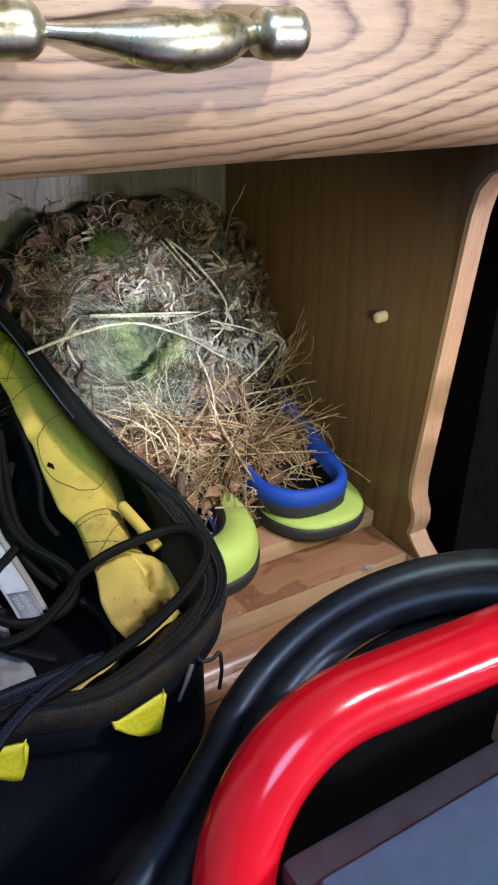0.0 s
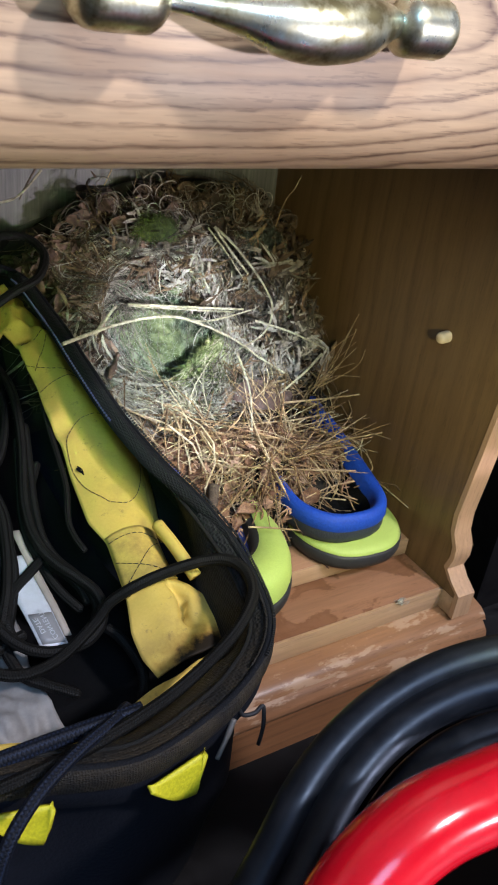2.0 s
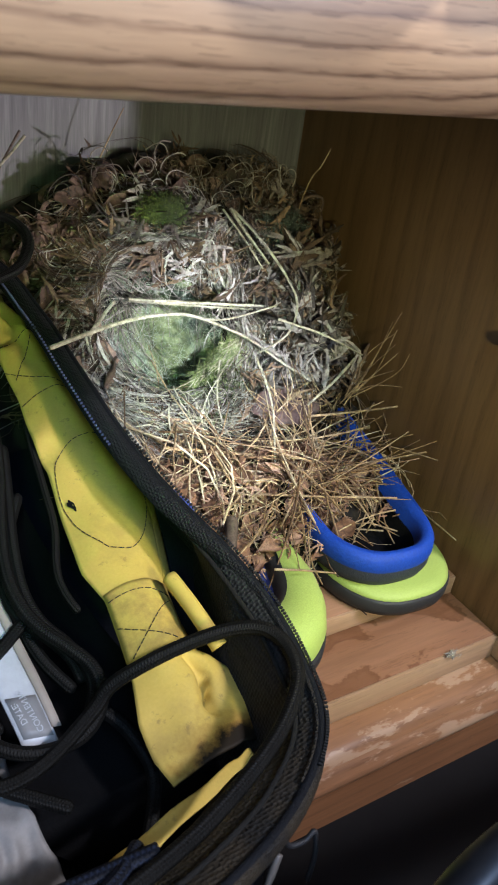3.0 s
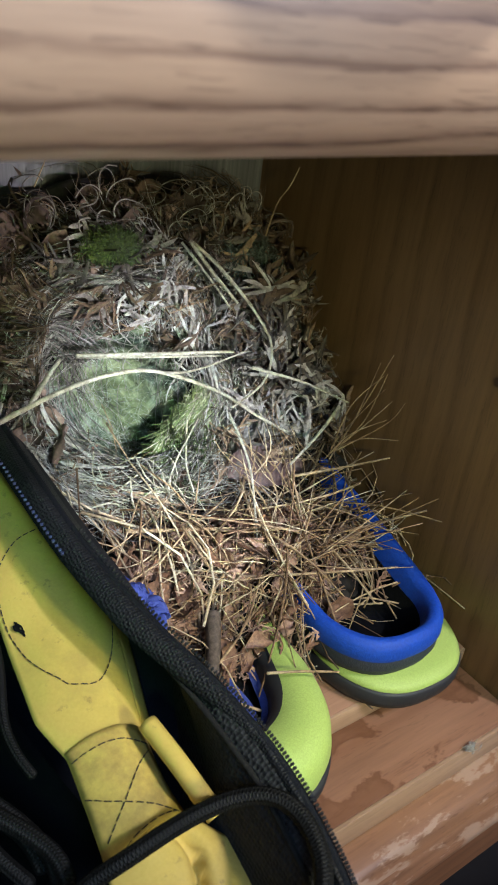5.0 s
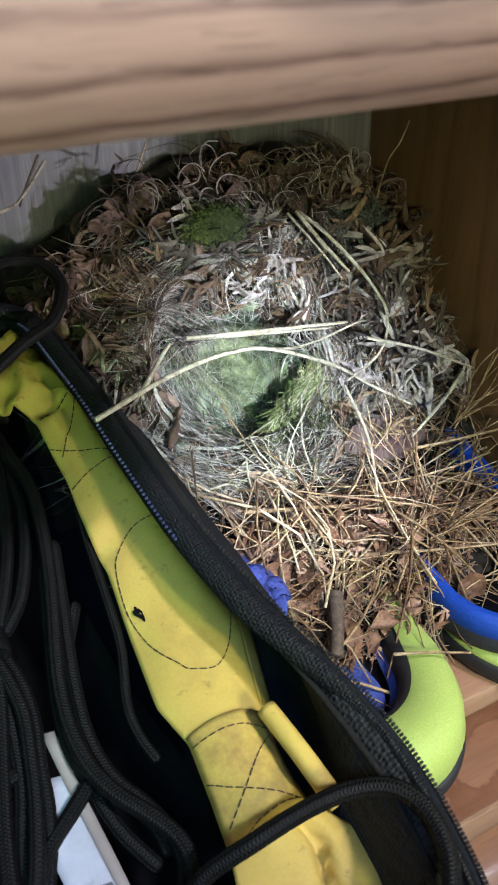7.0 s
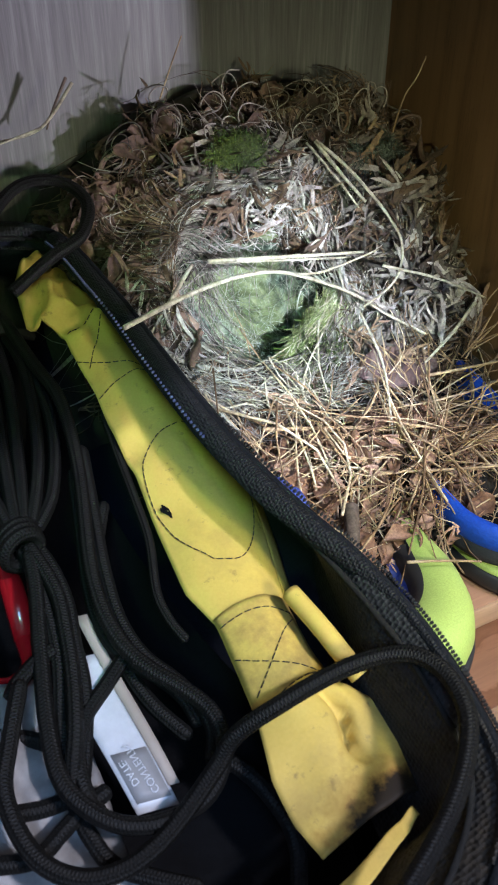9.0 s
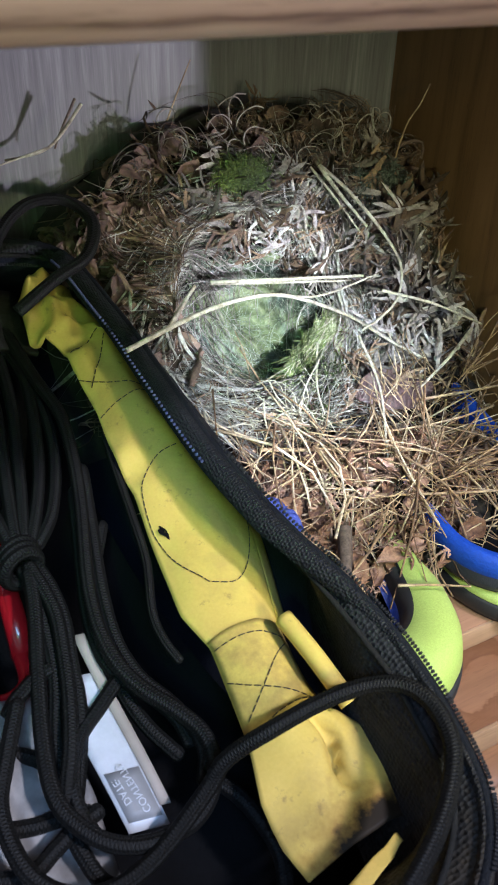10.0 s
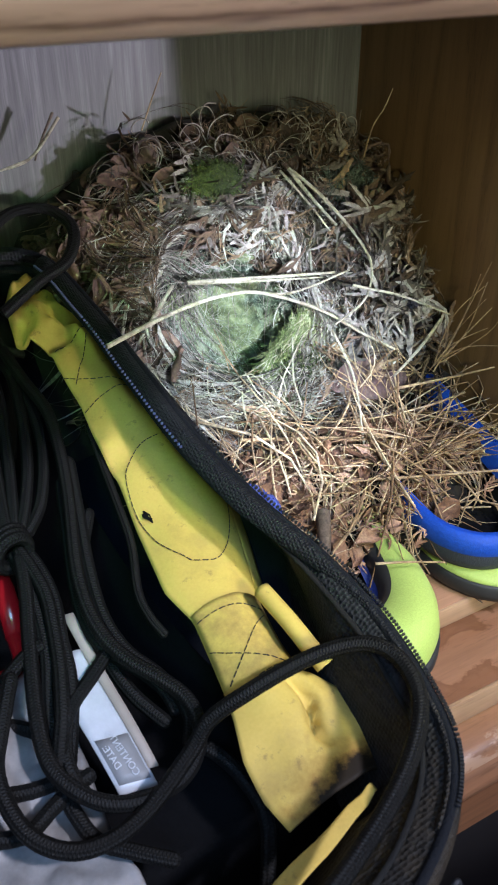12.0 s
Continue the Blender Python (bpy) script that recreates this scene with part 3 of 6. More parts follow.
def tube_profile(points, radii, n=8, sides=16, flat=1.0):
    r = spline([(v, 0, 0) for v in radii], n)[:, 0]
    return sweep(spline(points, n), r, sides, flat=flat)


part("pull_foot", pull_foot(-0.1655, -0.1435), BRASS, pull)
part("pull_foot", pull_foot(-0.2670, -0.2415), BRASS, pull)
part("pull_grip", tube_profile([(-0.2445, PY, PZ), (-0.2365, PY - 0.001, PZ - 0.0005), (-0.2225, PY - 0.003, PZ - 0.0015), (-0.2085, PY - 0.004, PZ - 0.003), (-0.1945, PY - 0.004, PZ - 0.003), (-0.1805, PY - 0.003, PZ - 0.0015), (-0.1705, PY - 0.001, PZ), (-0.1645, PY, PZ)],
                               [0.0028, 0.0026, 0.0045, 0.0078, 0.0094, 0.0088, 0.0058, 0.0036]), BRASS, pull)
for x in (-0.1545, -0.2540):
    part("pull_post", sweep([(x, PY, PZ), (x, -0.0302, PZ)], 0.0052, 14), BRASS, pull)

# black block added to keep the gap beside the nightstand dark
part("dark_gap_block", block((0.075, 0.03, FLOOR), (0.6, 0.38, 1.1), 0.004), DARK, None)
tagged(bpy.data.objects["dark_gap_block"], "black block added to fill the dark gap next to the nightstand", "cabinet")

# ---- shoes ----
BOARD = 0.132


def shoe_ring(inset, z, half, length, n=72):
    """One closed outline of a shoe, heel at y = 0, toe towards +y."""
    ring = []
    for i in range(n):
        a = 2 * math.pi * i / n
        w = half - inset
        c, s = math.cos(a), math.sin(a)
        x = w * math.copysign(abs(c) ** 0.76, c)
        if s < 0:
            y = half + (half * 1.02 - inset) * s
        else:
            y = half + (length - half - inset) * abs(s) ** 0.75
        x *= 1.0 + 0.10 * math.sin(math.pi * min(1, max(0, y / length)))
        ring.append((x, y, z))
    return ring


def shoe_band(levels, half, length, rise=0.0, close=None):
    """Rings from (inset, height); close: (inset, from, to), an inset that runs out towards the toe."""
    rows = []
    for inset, z in levels:
        ring = []
        full, thin = shoe_ring(inset, z, half, length), shoe_ring(inset - min(inset, close[0]) if close else inset, z, half, length)
        for (x0, y0, zz), (x1, y1, _) in zip(full, thin):
            g = min(1.0, max(0.0, 1 - (y0 - close[1]) / (close[2] - close[1]))) if close else 1.0
            ring.append((x1 + (x0 - x1) * g, y1 + (y0 - y1) * g, zz + rise * (0.70 + 0.30 * x0 / half) * max(0, y0 - 0.03)))
        rows.append(ring)
    return sheet(rows, close_u=True)


def placed(geo, m):
    return [tuple(m @ Vector(v)) for v in geo[0]], geo[1]


def shoe(at, turn, bands, insole, label, half=0.043, length=0.23, close=None, shift=(0, 0, 0)):
    m = Matrix.Translation(at) @ pose(0, 0, 0, 0, 0, turn)
    ob = thing("shoe", at, label, "shoe", "pair of shoes")
    bottom = shoe_band([(0.005, 0.0), (-0.0010, 0.002), (-0.0019, 0.005), (-0.0019, 0.0100), (-0.0008, 0.0112), (0.0010, 0.0108), (0.03, 0.0104)], half, length)
    part("sole", placed(bottom, m), SOLE, ob, "black rubber sole")
    for name, levels, mat, rise, text in bands:
        upper = m @ Matrix.Translation(shift) if name in ("heel_band", "collar", "lining") else m
        part(name, placed(shoe_band(levels, half, length, rise, close), upper), mat, ob, text)
    ring = shoe_ring(insole[0], insole[1], half, length)
    verts = ring + [(0, length * 0.45, insole[1])]
    faces = [(i, (i + 1) % len(ring), len(ring)) for i in range(len(ring))]
    part("insole", placed((verts, faces), m @ Matrix.Translation(shift)), insole[2], ob)
    return ob


right_bands = [
    ("midsole", [(-0.0002, 0.0100), (-0.001, 0.0118), (0.0008, 0.0140), (0.0050, 0.0152), (0.0120, 0.0158)], LIME, 0.0, "lime green foam midsole"),
    ("heel_band", [(0.0060, 0.0150), (0.0038, 0.0168), (0.0022, 0.0210), (0.0024, 0.0262)], GREY_TRIM, 0.05, "charcoal trim band"),
    ("collar", [(0.0026, 0.0250), (0.0016, 0.0280), (0.0020, 0.0328), (0.0042, 0.0362), (0.0072, 0.0362), (0.0098, 0.0325), (0.0112, 0.0250)], BLUE, 0.20, "padded royal blue knit collar"),
    ("lining", [(0.0111, 0.0260), (0.0145, 0.0190), (0.0202, 0.0125)], LINING, 0.0, "black lining"),
]
left_bands = [
    ("rim", [(-0.0002, 0.0100), (-0.001, 0.0160), (0.0005, 0.0235), (0.0035, 0.0285), (0.0100, 0.0308), (0.0180, 0.0302), (0.0235, 0.0280)], LIME, 0.0, "lime green foam rim"),
    ("trim", [(0.0232, 0.0286), (0.0260, 0.0278), (0.0282, 0.0240), (0.0292, 0.0200)], SOLE, 0.0, "black edge trim"),
    ("lining", [(0.0290, 0.0212), (0.0300, 0.0202), (0.0320, 0.0190)], BLUE_FELT, 0.0, "blue felt lining"),
]
shoe((-0.0460, 0.0285, BOARD), -4, right_bands, (0.0200, 0.0126, LINING), "lime and royal blue shoe filled with dry straw on the shelf", 0.0350, shift=(-0.0085, 0.0050, 0.0))
shoe((-0.1450, 0.0110, BOARD), 2, left_bands, (0.0285, 0.0195, BLUE_FELT), "lime green shoe with blue felt lining under the straw", half=0.0450, close=(0.0235, 0.022, 0.090))

# folded blue tongue of the shoe that lies deeper
tongue = [[(-0.171 + 0.012 * v + 0.003 * math.sin(5 * u), 0.084 - 0.006 * v + 0.036 * u, 0.1865 - 0.004 * v + 0.004 * math.sin(math.pi * u) + 0.0045 * noise.noise(Vector((u * 7, v * 4, 8))) + 0.0015 * noise.noise(Vector((u * 22, v * 12, 9)))) for u in np.linspace(0, 1, 60)] for v in np.linspace(0, 1, 34)]
part("tongue", sheet(tongue, 0.004), BLUE_FELT, bpy.data.objects["shoe.001"], "blue felt tongue")

# ---- tool bag ----
bag = thing("tool_bag", (-0.28, 0.05, 0.1195), "open black tool bag with zip rim and yellow webbing strap", "bag")


def rim_z(y):
    return 0.218 + (0.26 if y > 0 else 0.20) * y


RIM = spline([(-0.2121, 0.2119), (-0.1998, 0.1647), (-0.1960, 0.1206), (-0.1922, 0.0799), (-0.1851, 0.0456), (-0.1766, 0.0172), (-0.1725, -0.008), (-0.1740, -0.034), (-0.1795, -0.055),
              (-0.1945, -0.0710), (-0.220, -0.0835), (-0.255, -0.0905), (-0.290, -0.082), (-0.330, -0.075), (-0.366, -0.064), (-0.383, -0.038), (-0.390, 0.0), (-0.392, 0.06), (-0.388, 0.10),
              (-0.380, 0.15), (-0.36, 0.200), (-0.32, 0.222), (-0.26, 0.226)], 7, True)
RIM = np.array([(x, y) for x, y in RIM])
rim_tan = np.roll(RIM, -1, 0) - np.roll(RIM, 1, 0)
rim_tan /= np.linalg.norm(rim_tan, axis=1)[:, None]
RIM_OUT = np.stack([-rim_tan[:, 1], rim_tan[:, 0]], 1)
if np.mean((RIM - RIM.mean(0)) * RIM_OUT) < 0:
    RIM_OUT = -RIM_OUT


def rim_row(out, dz, wave=0.0, seed=0):
    rows = []
    for i, ((x, y), (ox, oy)) in enumerate(zip(RIM, RIM_OUT)):
        w = wave * noise.noise(Vector((x * 28, y * 28, seed + dz * 20)))
        rows.append((x + ox * (out + w), y + oy * (out + w), rim_z(y) + dz + w * 0.7))
    return rows


def down_row(out, z, wave=0.0, seed=5):
    rows = []
    for (x, y), (ox, oy) in zip(RIM, RIM_OUT):
        w = wave * noise.noise(Vector((x * 22, y * 22, seed + z * 15)))
        over = min(1.0, max(0.0, (-0.022 - y) / 0.022))      # the front hangs over the nightstand's edge
        o = out + (-0.55 * out) * over
        rows.append((x + ox * (o + w), y + oy * (o + w), z - over * (0.224 - z) * 0.66))
    return rows


def ring_sheet(rows):
    return sheet(rows, close_u=True)


# outer wall with a rolled binding, the zip tape inside it, and the mesh lining that leans inwards
def lining_row(near, far, dz, wave=0.0, front=None):
    """A row below the rim that bulges out along the far part and lies flatter along the front."""
    a, b = np.array(rim_row(near, dz, wave, 3)), np.array(rim_row(far, dz, wave, 3))
    g = np.clip((RIM[:, 1] - 0.0) / 0.05, 0, 1)[:, None]
    row = a + (b - a) * g
    if front:
        c = np.array(rim_row(front[0], front[1], wave, 3))
        row = row + (c - row) * np.clip((-0.050 - RIM[:, 1]) / 0.022, 0, 1)[:, None]
    return row


part("bag_body", ring_sheet([rim_row(-0.002, -0.002), rim_row(-0.0005, -0.010, 0.003), lining_row(-0.003, 0.012, -0.024, 0.003), lining_row(-0.012, 0.022, -0.036, 0.003), down_row(-0.020, 0.160, 0.005), down_row(-0.034, 0.140, 0.004), down_row(-0.042, 0.1235, 0.003), down_row(-0.055, 0.1205), down_row(-0.10, 0.1200)]), NAVY_CLOTH, bag, "dark navy canvas body, dusty")
part("rim_binding", ring_sheet([rim_row(-0.0005, -0.012, 0.001), rim_row(0.0012, -0.006, 0.001), rim_row(0.0006, -0.001, 0.0005), rim_row(-0.0010, 0.0004, 0.0005), rim_row(-0.0022, 0.0000, 0.0005), rim_row(-0.0030, -0.0020, 0.0005)]), WOVEN, bag, "black woven rim binding")
part("zip_tape", ring_sheet([rim_row(-0.0003, 0.0004), rim_row(-0.0014, 0.0011), rim_row(-0.0026, 0.0008), rim_row(-0.0034, -0.0006)]), ZIP_TAPE, bag, "black zip tape")
part("lining_piping", sweep(lining_row(-0.0092, -0.0050, -0.0050, 0.0008, (-0.0112, -0.0036)), 0.0010, 8, True), BLACK_CLOTH, bag, "black piping along the lining's seam")

lining_rows = [rim_row(-0.0030, -0.0004)]
for near, far, dz, wave, front in ((-0.0064, -0.0040, -0.0022, 0.0006, (-0.0070, -0.0018)), (-0.0090, -0.0036, -0.0052, 0.0010, (-0.0110, -0.0038)), (-0.0112, 0.0010, -0.0095, 0.0012, (-0.0160, -0.0068)),
                                   (-0.0138, 0.0085, -0.0190, 0.0010, (-0.0220, -0.0125)), (-0.0160, 0.0170, -0.0300, 0.0010, (-0.0290, -0.0220)), (-0.0260, 0.0160, -0.0500, 0.0010, (-0.0370, -0.0480))):
    lining_rows.append(lining_row(near, far, dz, wave, front))
part("mesh_lining", ring_sheet(lining_rows), BLACK_MESH, bag, "black spacer mesh lining")
far_side = [i for i in range(len(RIM)) if -0.0745 < RIM[i][1] < 0.211 and RIM[i][0] > -0.222]
tape_rows = [[row[i] for i in far_side] for row in (rim_row(-0.0028, 0.0010), lining_row(-0.0034, -0.0060, 0.0008), lining_row(-0.0040, -0.0080, -0.0016), lining_row(-0.0046, -0.0100, -0.0036))]
part("inner_tape", sheet(tape_rows, 0.0004), WOVEN, bag, "black inner tape of the zip")
part("bag_floor", ring_sheet([rim_row(-0.034, -0.052), down_row(-0.05, 0.152), down_row(-0.10, 0.148)]), LINING, bag, "black inner lining")


def zip_teeth(first, last, out, step=0.0016):
    """Small teeth along a stretch of the rim."""
    verts, faces = [], []
    run, before = 0.0, None
    dense = spline([(x, y, 0) for x, y in RIM[first:last]], 6)
    dense_out = spline([(x, y, 0) for x, y in RIM_OUT[first:last]], 6)
    for p, o in zip(dense, dense_out):
        if before is not None:
            run += float(np.linalg.norm(p - before))
        before = p
        if run < step:
            continue
        run = 0.0
        o = o / (np.linalg.norm(o) + 1e-9)
        tan = np.array([-o[1], o[0], 0])
        c = np.array([p[0], p[1], rim_z(p[1]) + (0.0012 if out > -0.004 else -0.0008)]) + o * out
        base = len(verts)
        k = 1.0 if out > -0.004 else 0.95
        for a in (-0.0005 * k, 0.0006 * k):
            for b in (-0.0003 * k, 0.0003 * k):
                for h in (-0.0004, 0.0005):
                    verts.append(tuple(c + o * a + tan * b + np.array([0, 0, h])))
        faces += [tuple(base + k for k in f) for f in ((0, 1, 3, 2), (4, 6, 7, 5), (0, 4, 5, 1), (2, 3, 7, 6), (1, 5, 7, 3), (0, 2, 6, 4))]
    return verts, faces


part("zip_teeth", zip_teeth(20, 63, 0.0001, 0.0010), ZIP_METAL, bag, "row of dark zip teeth", "stuff", False)
part("zip_teeth", zip_teeth(1, 22, -0.0096, 0.0011), ZIP_BLUE, bag, "row of bluish metal zip teeth", "stuff", False)


# yellow webbing strap laid along the inner wall
def strap_z(y):
    """Height of the strap: it climbs gently, then steeper towards the far end."""
    if y < 0:
        return 0.1907 + 0.36 * y
    return 0.1907 + 0.21 * y + 0.15 * max(0.0, y - 0.08)


STRAP_L = [(-0.2327, 0.2033), (-0.2345, 0.1817), (-0.2232, 0.1713), (-0.2204, 0.1392), (-0.2215, 0.1143), (-0.2205, 0.0984), (-0.2247, 0.0473), (-0.2205, 0.0323), (-0.222, 0.0135), (-0.2239, -0.0024), (-0.2275, -0.0166), (-0.2269, -0.0289), (-0.2246, -0.0392)]
STRAP_R = [(-0.215, 0.2149), (-0.2042, 0.1891), (-0.1986, 0.1712), (-0.1927, 0.1416), (-0.1846, 0.1154), (-0.1805, 0.0872), (-0.186, 0.0622), (-0.1948, 0.0291), (-0.1961, 0.015), (-0.1956, 0.0011), (-0.1867, -0.0087), (-0.1865, -0.0227), (-0.1872, -0.0358)]


def strap_point(s, u, lift=0.0):
    """Along the strap s = 0..1 (far end to near end), across it u = 0..1."""
    k = s * (len(STRAP_L) - 1)
    i = min(int(k), len(STRAP_L) - 2)
    f = k - i
    l = np.array(STRAP_L[i]) * (1 - f) + np.array(STRAP_L[i + 1]) * f
    r = np.array(STRAP_R[i]) * (1 - f) + np.array(STRAP_R[i + 1]) * f
    x, y = l + (r - l) * u
    arch = 0.0055 * (1 - (2 * u - 1) ** 2) - 0.004 * max(0, 2 * u - 1.35) * (1 - min(1.0, max(0.0, (s - 0.70) / 0.08)))
    crease = 0.0017 * noise.noise(Vector((x * 45, y * 32, 2.0))) + 0.0003 * noise.noise(Vector((x * 150, y * 150, 4.0)))
    if s < 0.22:
        fold = min(1.0, (0.22 - s) / 0.06)
        crease += fold * (0.0060 * noise.noise(Vector((x * 120, y * 120, 9.0))) + 0.0045 * (1 - 2 * abs(noise.noise(Vector((x * 70, y * 90, 15.0))))))
    # soft pleats that run in from the inner edge
    crease += 0.0016 * math.exp(-((u - 0.08) / 0.15) ** 2) * math.sin(62 * s + 3 * u) * math.exp(-((s - 0.35) / 0.07) ** 2)
    if s > 0.74:
        crease += 0.0022 * noise.noise(Vector((x * 75, y * 60, 12.0))) - 0.010 * math.exp(-((u - 0.68 - 0.05 * math.sin(34 * s)) / 0.050) ** 2) * min(1, (s - 0.74) * 12) * max(0.0, min(1.0, (0.92 - s) / 0.06))
    return (x, y, strap_z(y) + arch + crease + lift)


def strap_sheet(s0, s1, u0=0.0, u1=1.0, lift=0.0, n=70, m=26, thick=0.0016):
    rows = []
    for i in range(n):
        s = s0 + (s1 - s0) * i / (n - 1)
        rows.append([strap_point(s, u0 + (u1 - u0) * k / (m - 1), lift) for k in range(m)])
    return sheet(rows, -thick)


strap = part("strap", strap_sheet(0.0, 1.0, n=120), STRAP_SHADED, bag, "soiled yellow webbing strap")
part("strap_flank", sheet([[np.array(strap_point(s, 1.0)) + np.array([0.0055 * k, 0.001 * k, -0.0075 * k - 0.0015 * k * k]) for k in np.linspace(-0.05, 1.0, 6)] for s in np.linspace(0.27, 0.57, 40)], -0.0012), STRAP, strap, "turned-down edge of the yellow strap")
part("strap_patch", strap_sheet(0.575, 0.745, 0.0, 0.99, 0.0012, 26, 14, 0.0010), STRAP_SOILED, strap, "brown-speckled sewn yellow end patch")


def stitches(line, on=0.0023, off=0.0008, r=0.00020):
    """Dashes of thread along a line of points."""
    line = np.asarray(line)
    seg = np.linalg.norm(np.diff(line, axis=0), axis=1)
    run = np.concatenate([[0], np.cumsum(seg)])
    verts, faces, s = [], [], 0.0
    while s + on < run[-1]:
        pts = [[np.interp(s + on * q, run, line[:, k]) for k in range(3)] for q in (0, 0.33, 0.66, 1)]
        v, f, _ = sweep(pts, r, 5)
        base = len(verts)
        verts += list(v)
        faces += [tuple(base + k for k in q) for q in f]
        s += on + off
    return verts, faces


def strap_line(pairs, lift=0.0004, n=14, closed=False):
    path = spline([(s, u, 0) for s, u in pairs], n, closed)
    return [strap_point(min(max(s, 0), 1), u, lift) for s, u, _ in path]


oval = [(0.344, 0.64), (0.358, 0.36), (0.386, 0.16), (0.416, 0.07), (0.440, 0.045), (0.462, 0.10), (0.478, 0.18), (0.492, 0.29), (0.509, 0.41), (0.521, 0.54), (0.522, 0.66), (0.510, 0.79), (0.488, 0.90), (0.456, 0.97), (0.426, 0.965), (0.388, 0.95), (0.360, 0.93), (0.344, 0.84)]
part("stitching", stitches(strap_line(oval, closed=True)), THREAD, strap, "black oval stitching")
for pairs, lift in (([(0.594, 0.02), (0.594, 0.5), (0.600, 0.98)], 0.0014), ([(0.645, 0.02), (0.695, 0.45), (0.742, 0.97)], 0.0014), ([(0.718, 0.08), (0.682, 0.42), (0.612, 0.95)], 0.0014),
                    ([(0.745, 0.05), (0.738, 0.5), (0.735, 0.95)], 0.0014), ([(0.182, 0.05), (0.168, 0.5), (0.165, 0.90)], 0.0005), ([(0.208, 0.0), (0.232, 0.35), (0.246, 0.98)], 0.0005),
                    ([(0.225, 0.10), (0.200, 0.40), (0.172, 0.72)], 0.0005), ([(0.262, 0.02), (0.255, 0.5), (0.249, 0.98)], 0.0005)):
    part("stitching", stitches(strap_line(pairs, lift)), THREAD, strap)
bug = strap_point(0.447, 0.145)
part("burn_mark", placed(sheet([[((0.0015 + 0.0004 * math.sin(3 * a) + 0.0002 * math.sin(7 * a)) * math.cos(a) * r, (0.0040 + 0.0009 * math.sin(2 * a + 1) + 0.0004 * math.sin(6 * a)) * math.sin(a) * r, 0.0006 * (1.6 - r)) for a in np.linspace(0, 2 * math.pi, 32)] for r in (0.15, 0.6, 1.0)]), Matrix.Translation(bug) @ pose(0, 0, 0, 15, 0, 20)), LINING, strap, "dark melted blemish")
# rolled yellow tab beside the patch
part("pull_tab", sweep(spline([(-0.1965, 0.0265, 0.2065), (-0.1945, 0.011, 0.2040), (-0.1925, -0.001, 0.2000), (-0.1912, -0.0060, 0.1975)], 6), 0.0032, 14), STRAP, bag, "rolled yellow webbing tab")
# yellow lining that shows along the front and outside under the rim
front_rows = []
fold = spline([(-0.198, -0.043, 0.1850), (-0.209, -0.0475, 0.1865), (-0.2375, -0.0565, 0.1865), (-0.260, -0.0625, 0.1850), (-0.285, -0.0600, 0.1850), (-0.325, -0.0500, 0.1870)], 6)
for i, p in enumerate(fold):
    wide = 0.0022 + 0.0070 * i / len(fold)
    front_rows.append([p + np.array([0.10 * wide * k, -0.55 * wide * k + 0.25 * wide, -0.14 * wide * (k - 0.4) + 0.0008 * math.sin(1.3 * i)]) for k in np.linspace(-0.6, 1.4, 8)])
part("front_lining", sheet(front_rows, 0.0008), STRAP, bag, "yellow edge of the inner pocket")
for x0, x1, drop in ((-0.2285, -0.2540, 0.017), (-0.286, -0.309, 0.017)):
    rows = []
    for i in range(18):
        s = i / 17
        x = x0 + (x1 - x0) * s
        y = np.interp(x, [-0.33, -0.29, -0.255, -0.22, -0.195], [-0.075, -0.082, -0.0905, -0.0835, -0.0715]) - 0.0035
        low = drop * min(1.0, (s / 0.16) ** 0.6) * (1 - s ** 2.2)
        rows.append([(x, y - 0.0006 * k, rim_z(y) - 0.010 - low * k / 5) for k in range(6)])
    part("side_tab", sheet(rows, 0.0015), HI_VIS, bag, "bright yellow nylon side tab")
# carrying loop at the far end
part("webbing_loop", sweep(spline([(-0.250, 0.180, 0.258), (-0.240, 0.200, 0.280), (-0.222, 0.2165, 0.2905), (-0.204, 0.2165, 0.2910), (-0.1965, 0.201, 0.2855), (-0.206, 0.181, 0.2785), (-0.222, 0.173, 0.2740), (-0.240, 0.168, 0.2650)], 10), 0.0028, 12, flat=0.8), CORD, bag, "black braided loop")
flap = [[(-0.275 + 0.045 * u, 0.190 + 0.030 * v - 0.004 * u, 0.236 + 0.016 * v + 0.006 * math.sin(math.pi * u)) for u in np.linspace(0, 1, 12)] for v in np.linspace(0, 1, 8)]
part("end_flap", sheet(flap, 0.003), BLACK_CLOTH, bag, "black folded end flap")

# ---- cords in the bag ----
CORD_R = 0.0026


def cord(name, points, r=CORD_R, n=10, label="black braided cord looped inside the open tool bag"):
    line = spline(points, n)
    taper = np.full(len(line), r)
    taper[[0, -1]], taper[[1, -2]] = 0.35 * r, 0.85 * r
    ob = part(name, sweep(line, taper, 12), CORD, None)
    return tagged(ob, label, "cord", "cords in the bag")


cord("cord", [(-0.2816, 0.0405, 0.1981), (-0.2901, 0.0237, 0.1931), (-0.2948, 0.0125, 0.1898), (-0.2941, -0.0002, 0.1860), (-0.2898, -0.0098, 0.1831), (-0.2813, -0.0163, 0.1811), (-0.2699, -0.0178, 0.1807), (-0.2565, -0.0140, 0.1818), (-0.2405, -0.0075, 0.1885), (-0.2330, -0.0055, 0.1960), (-0.220, -0.008, 0.2045), (-0.203, -0.0085, 0.2080), (-0.190, -0.0115, 0.2110), (-0.1815, -0.018, 0.2135), (-0.1785, -0.028, 0.2135), (-0.1825, -0.041, 0.2125), (-0.195, -0.053, 0.2105), (-0.213, -0.063, 0.2080), (-0.240, -0.073, 0.2050), (-0.275, -0.080, 0.2030), (-0.315, -0.083, 0.2020)],
     label="black braided cord looped over the yellow strap")
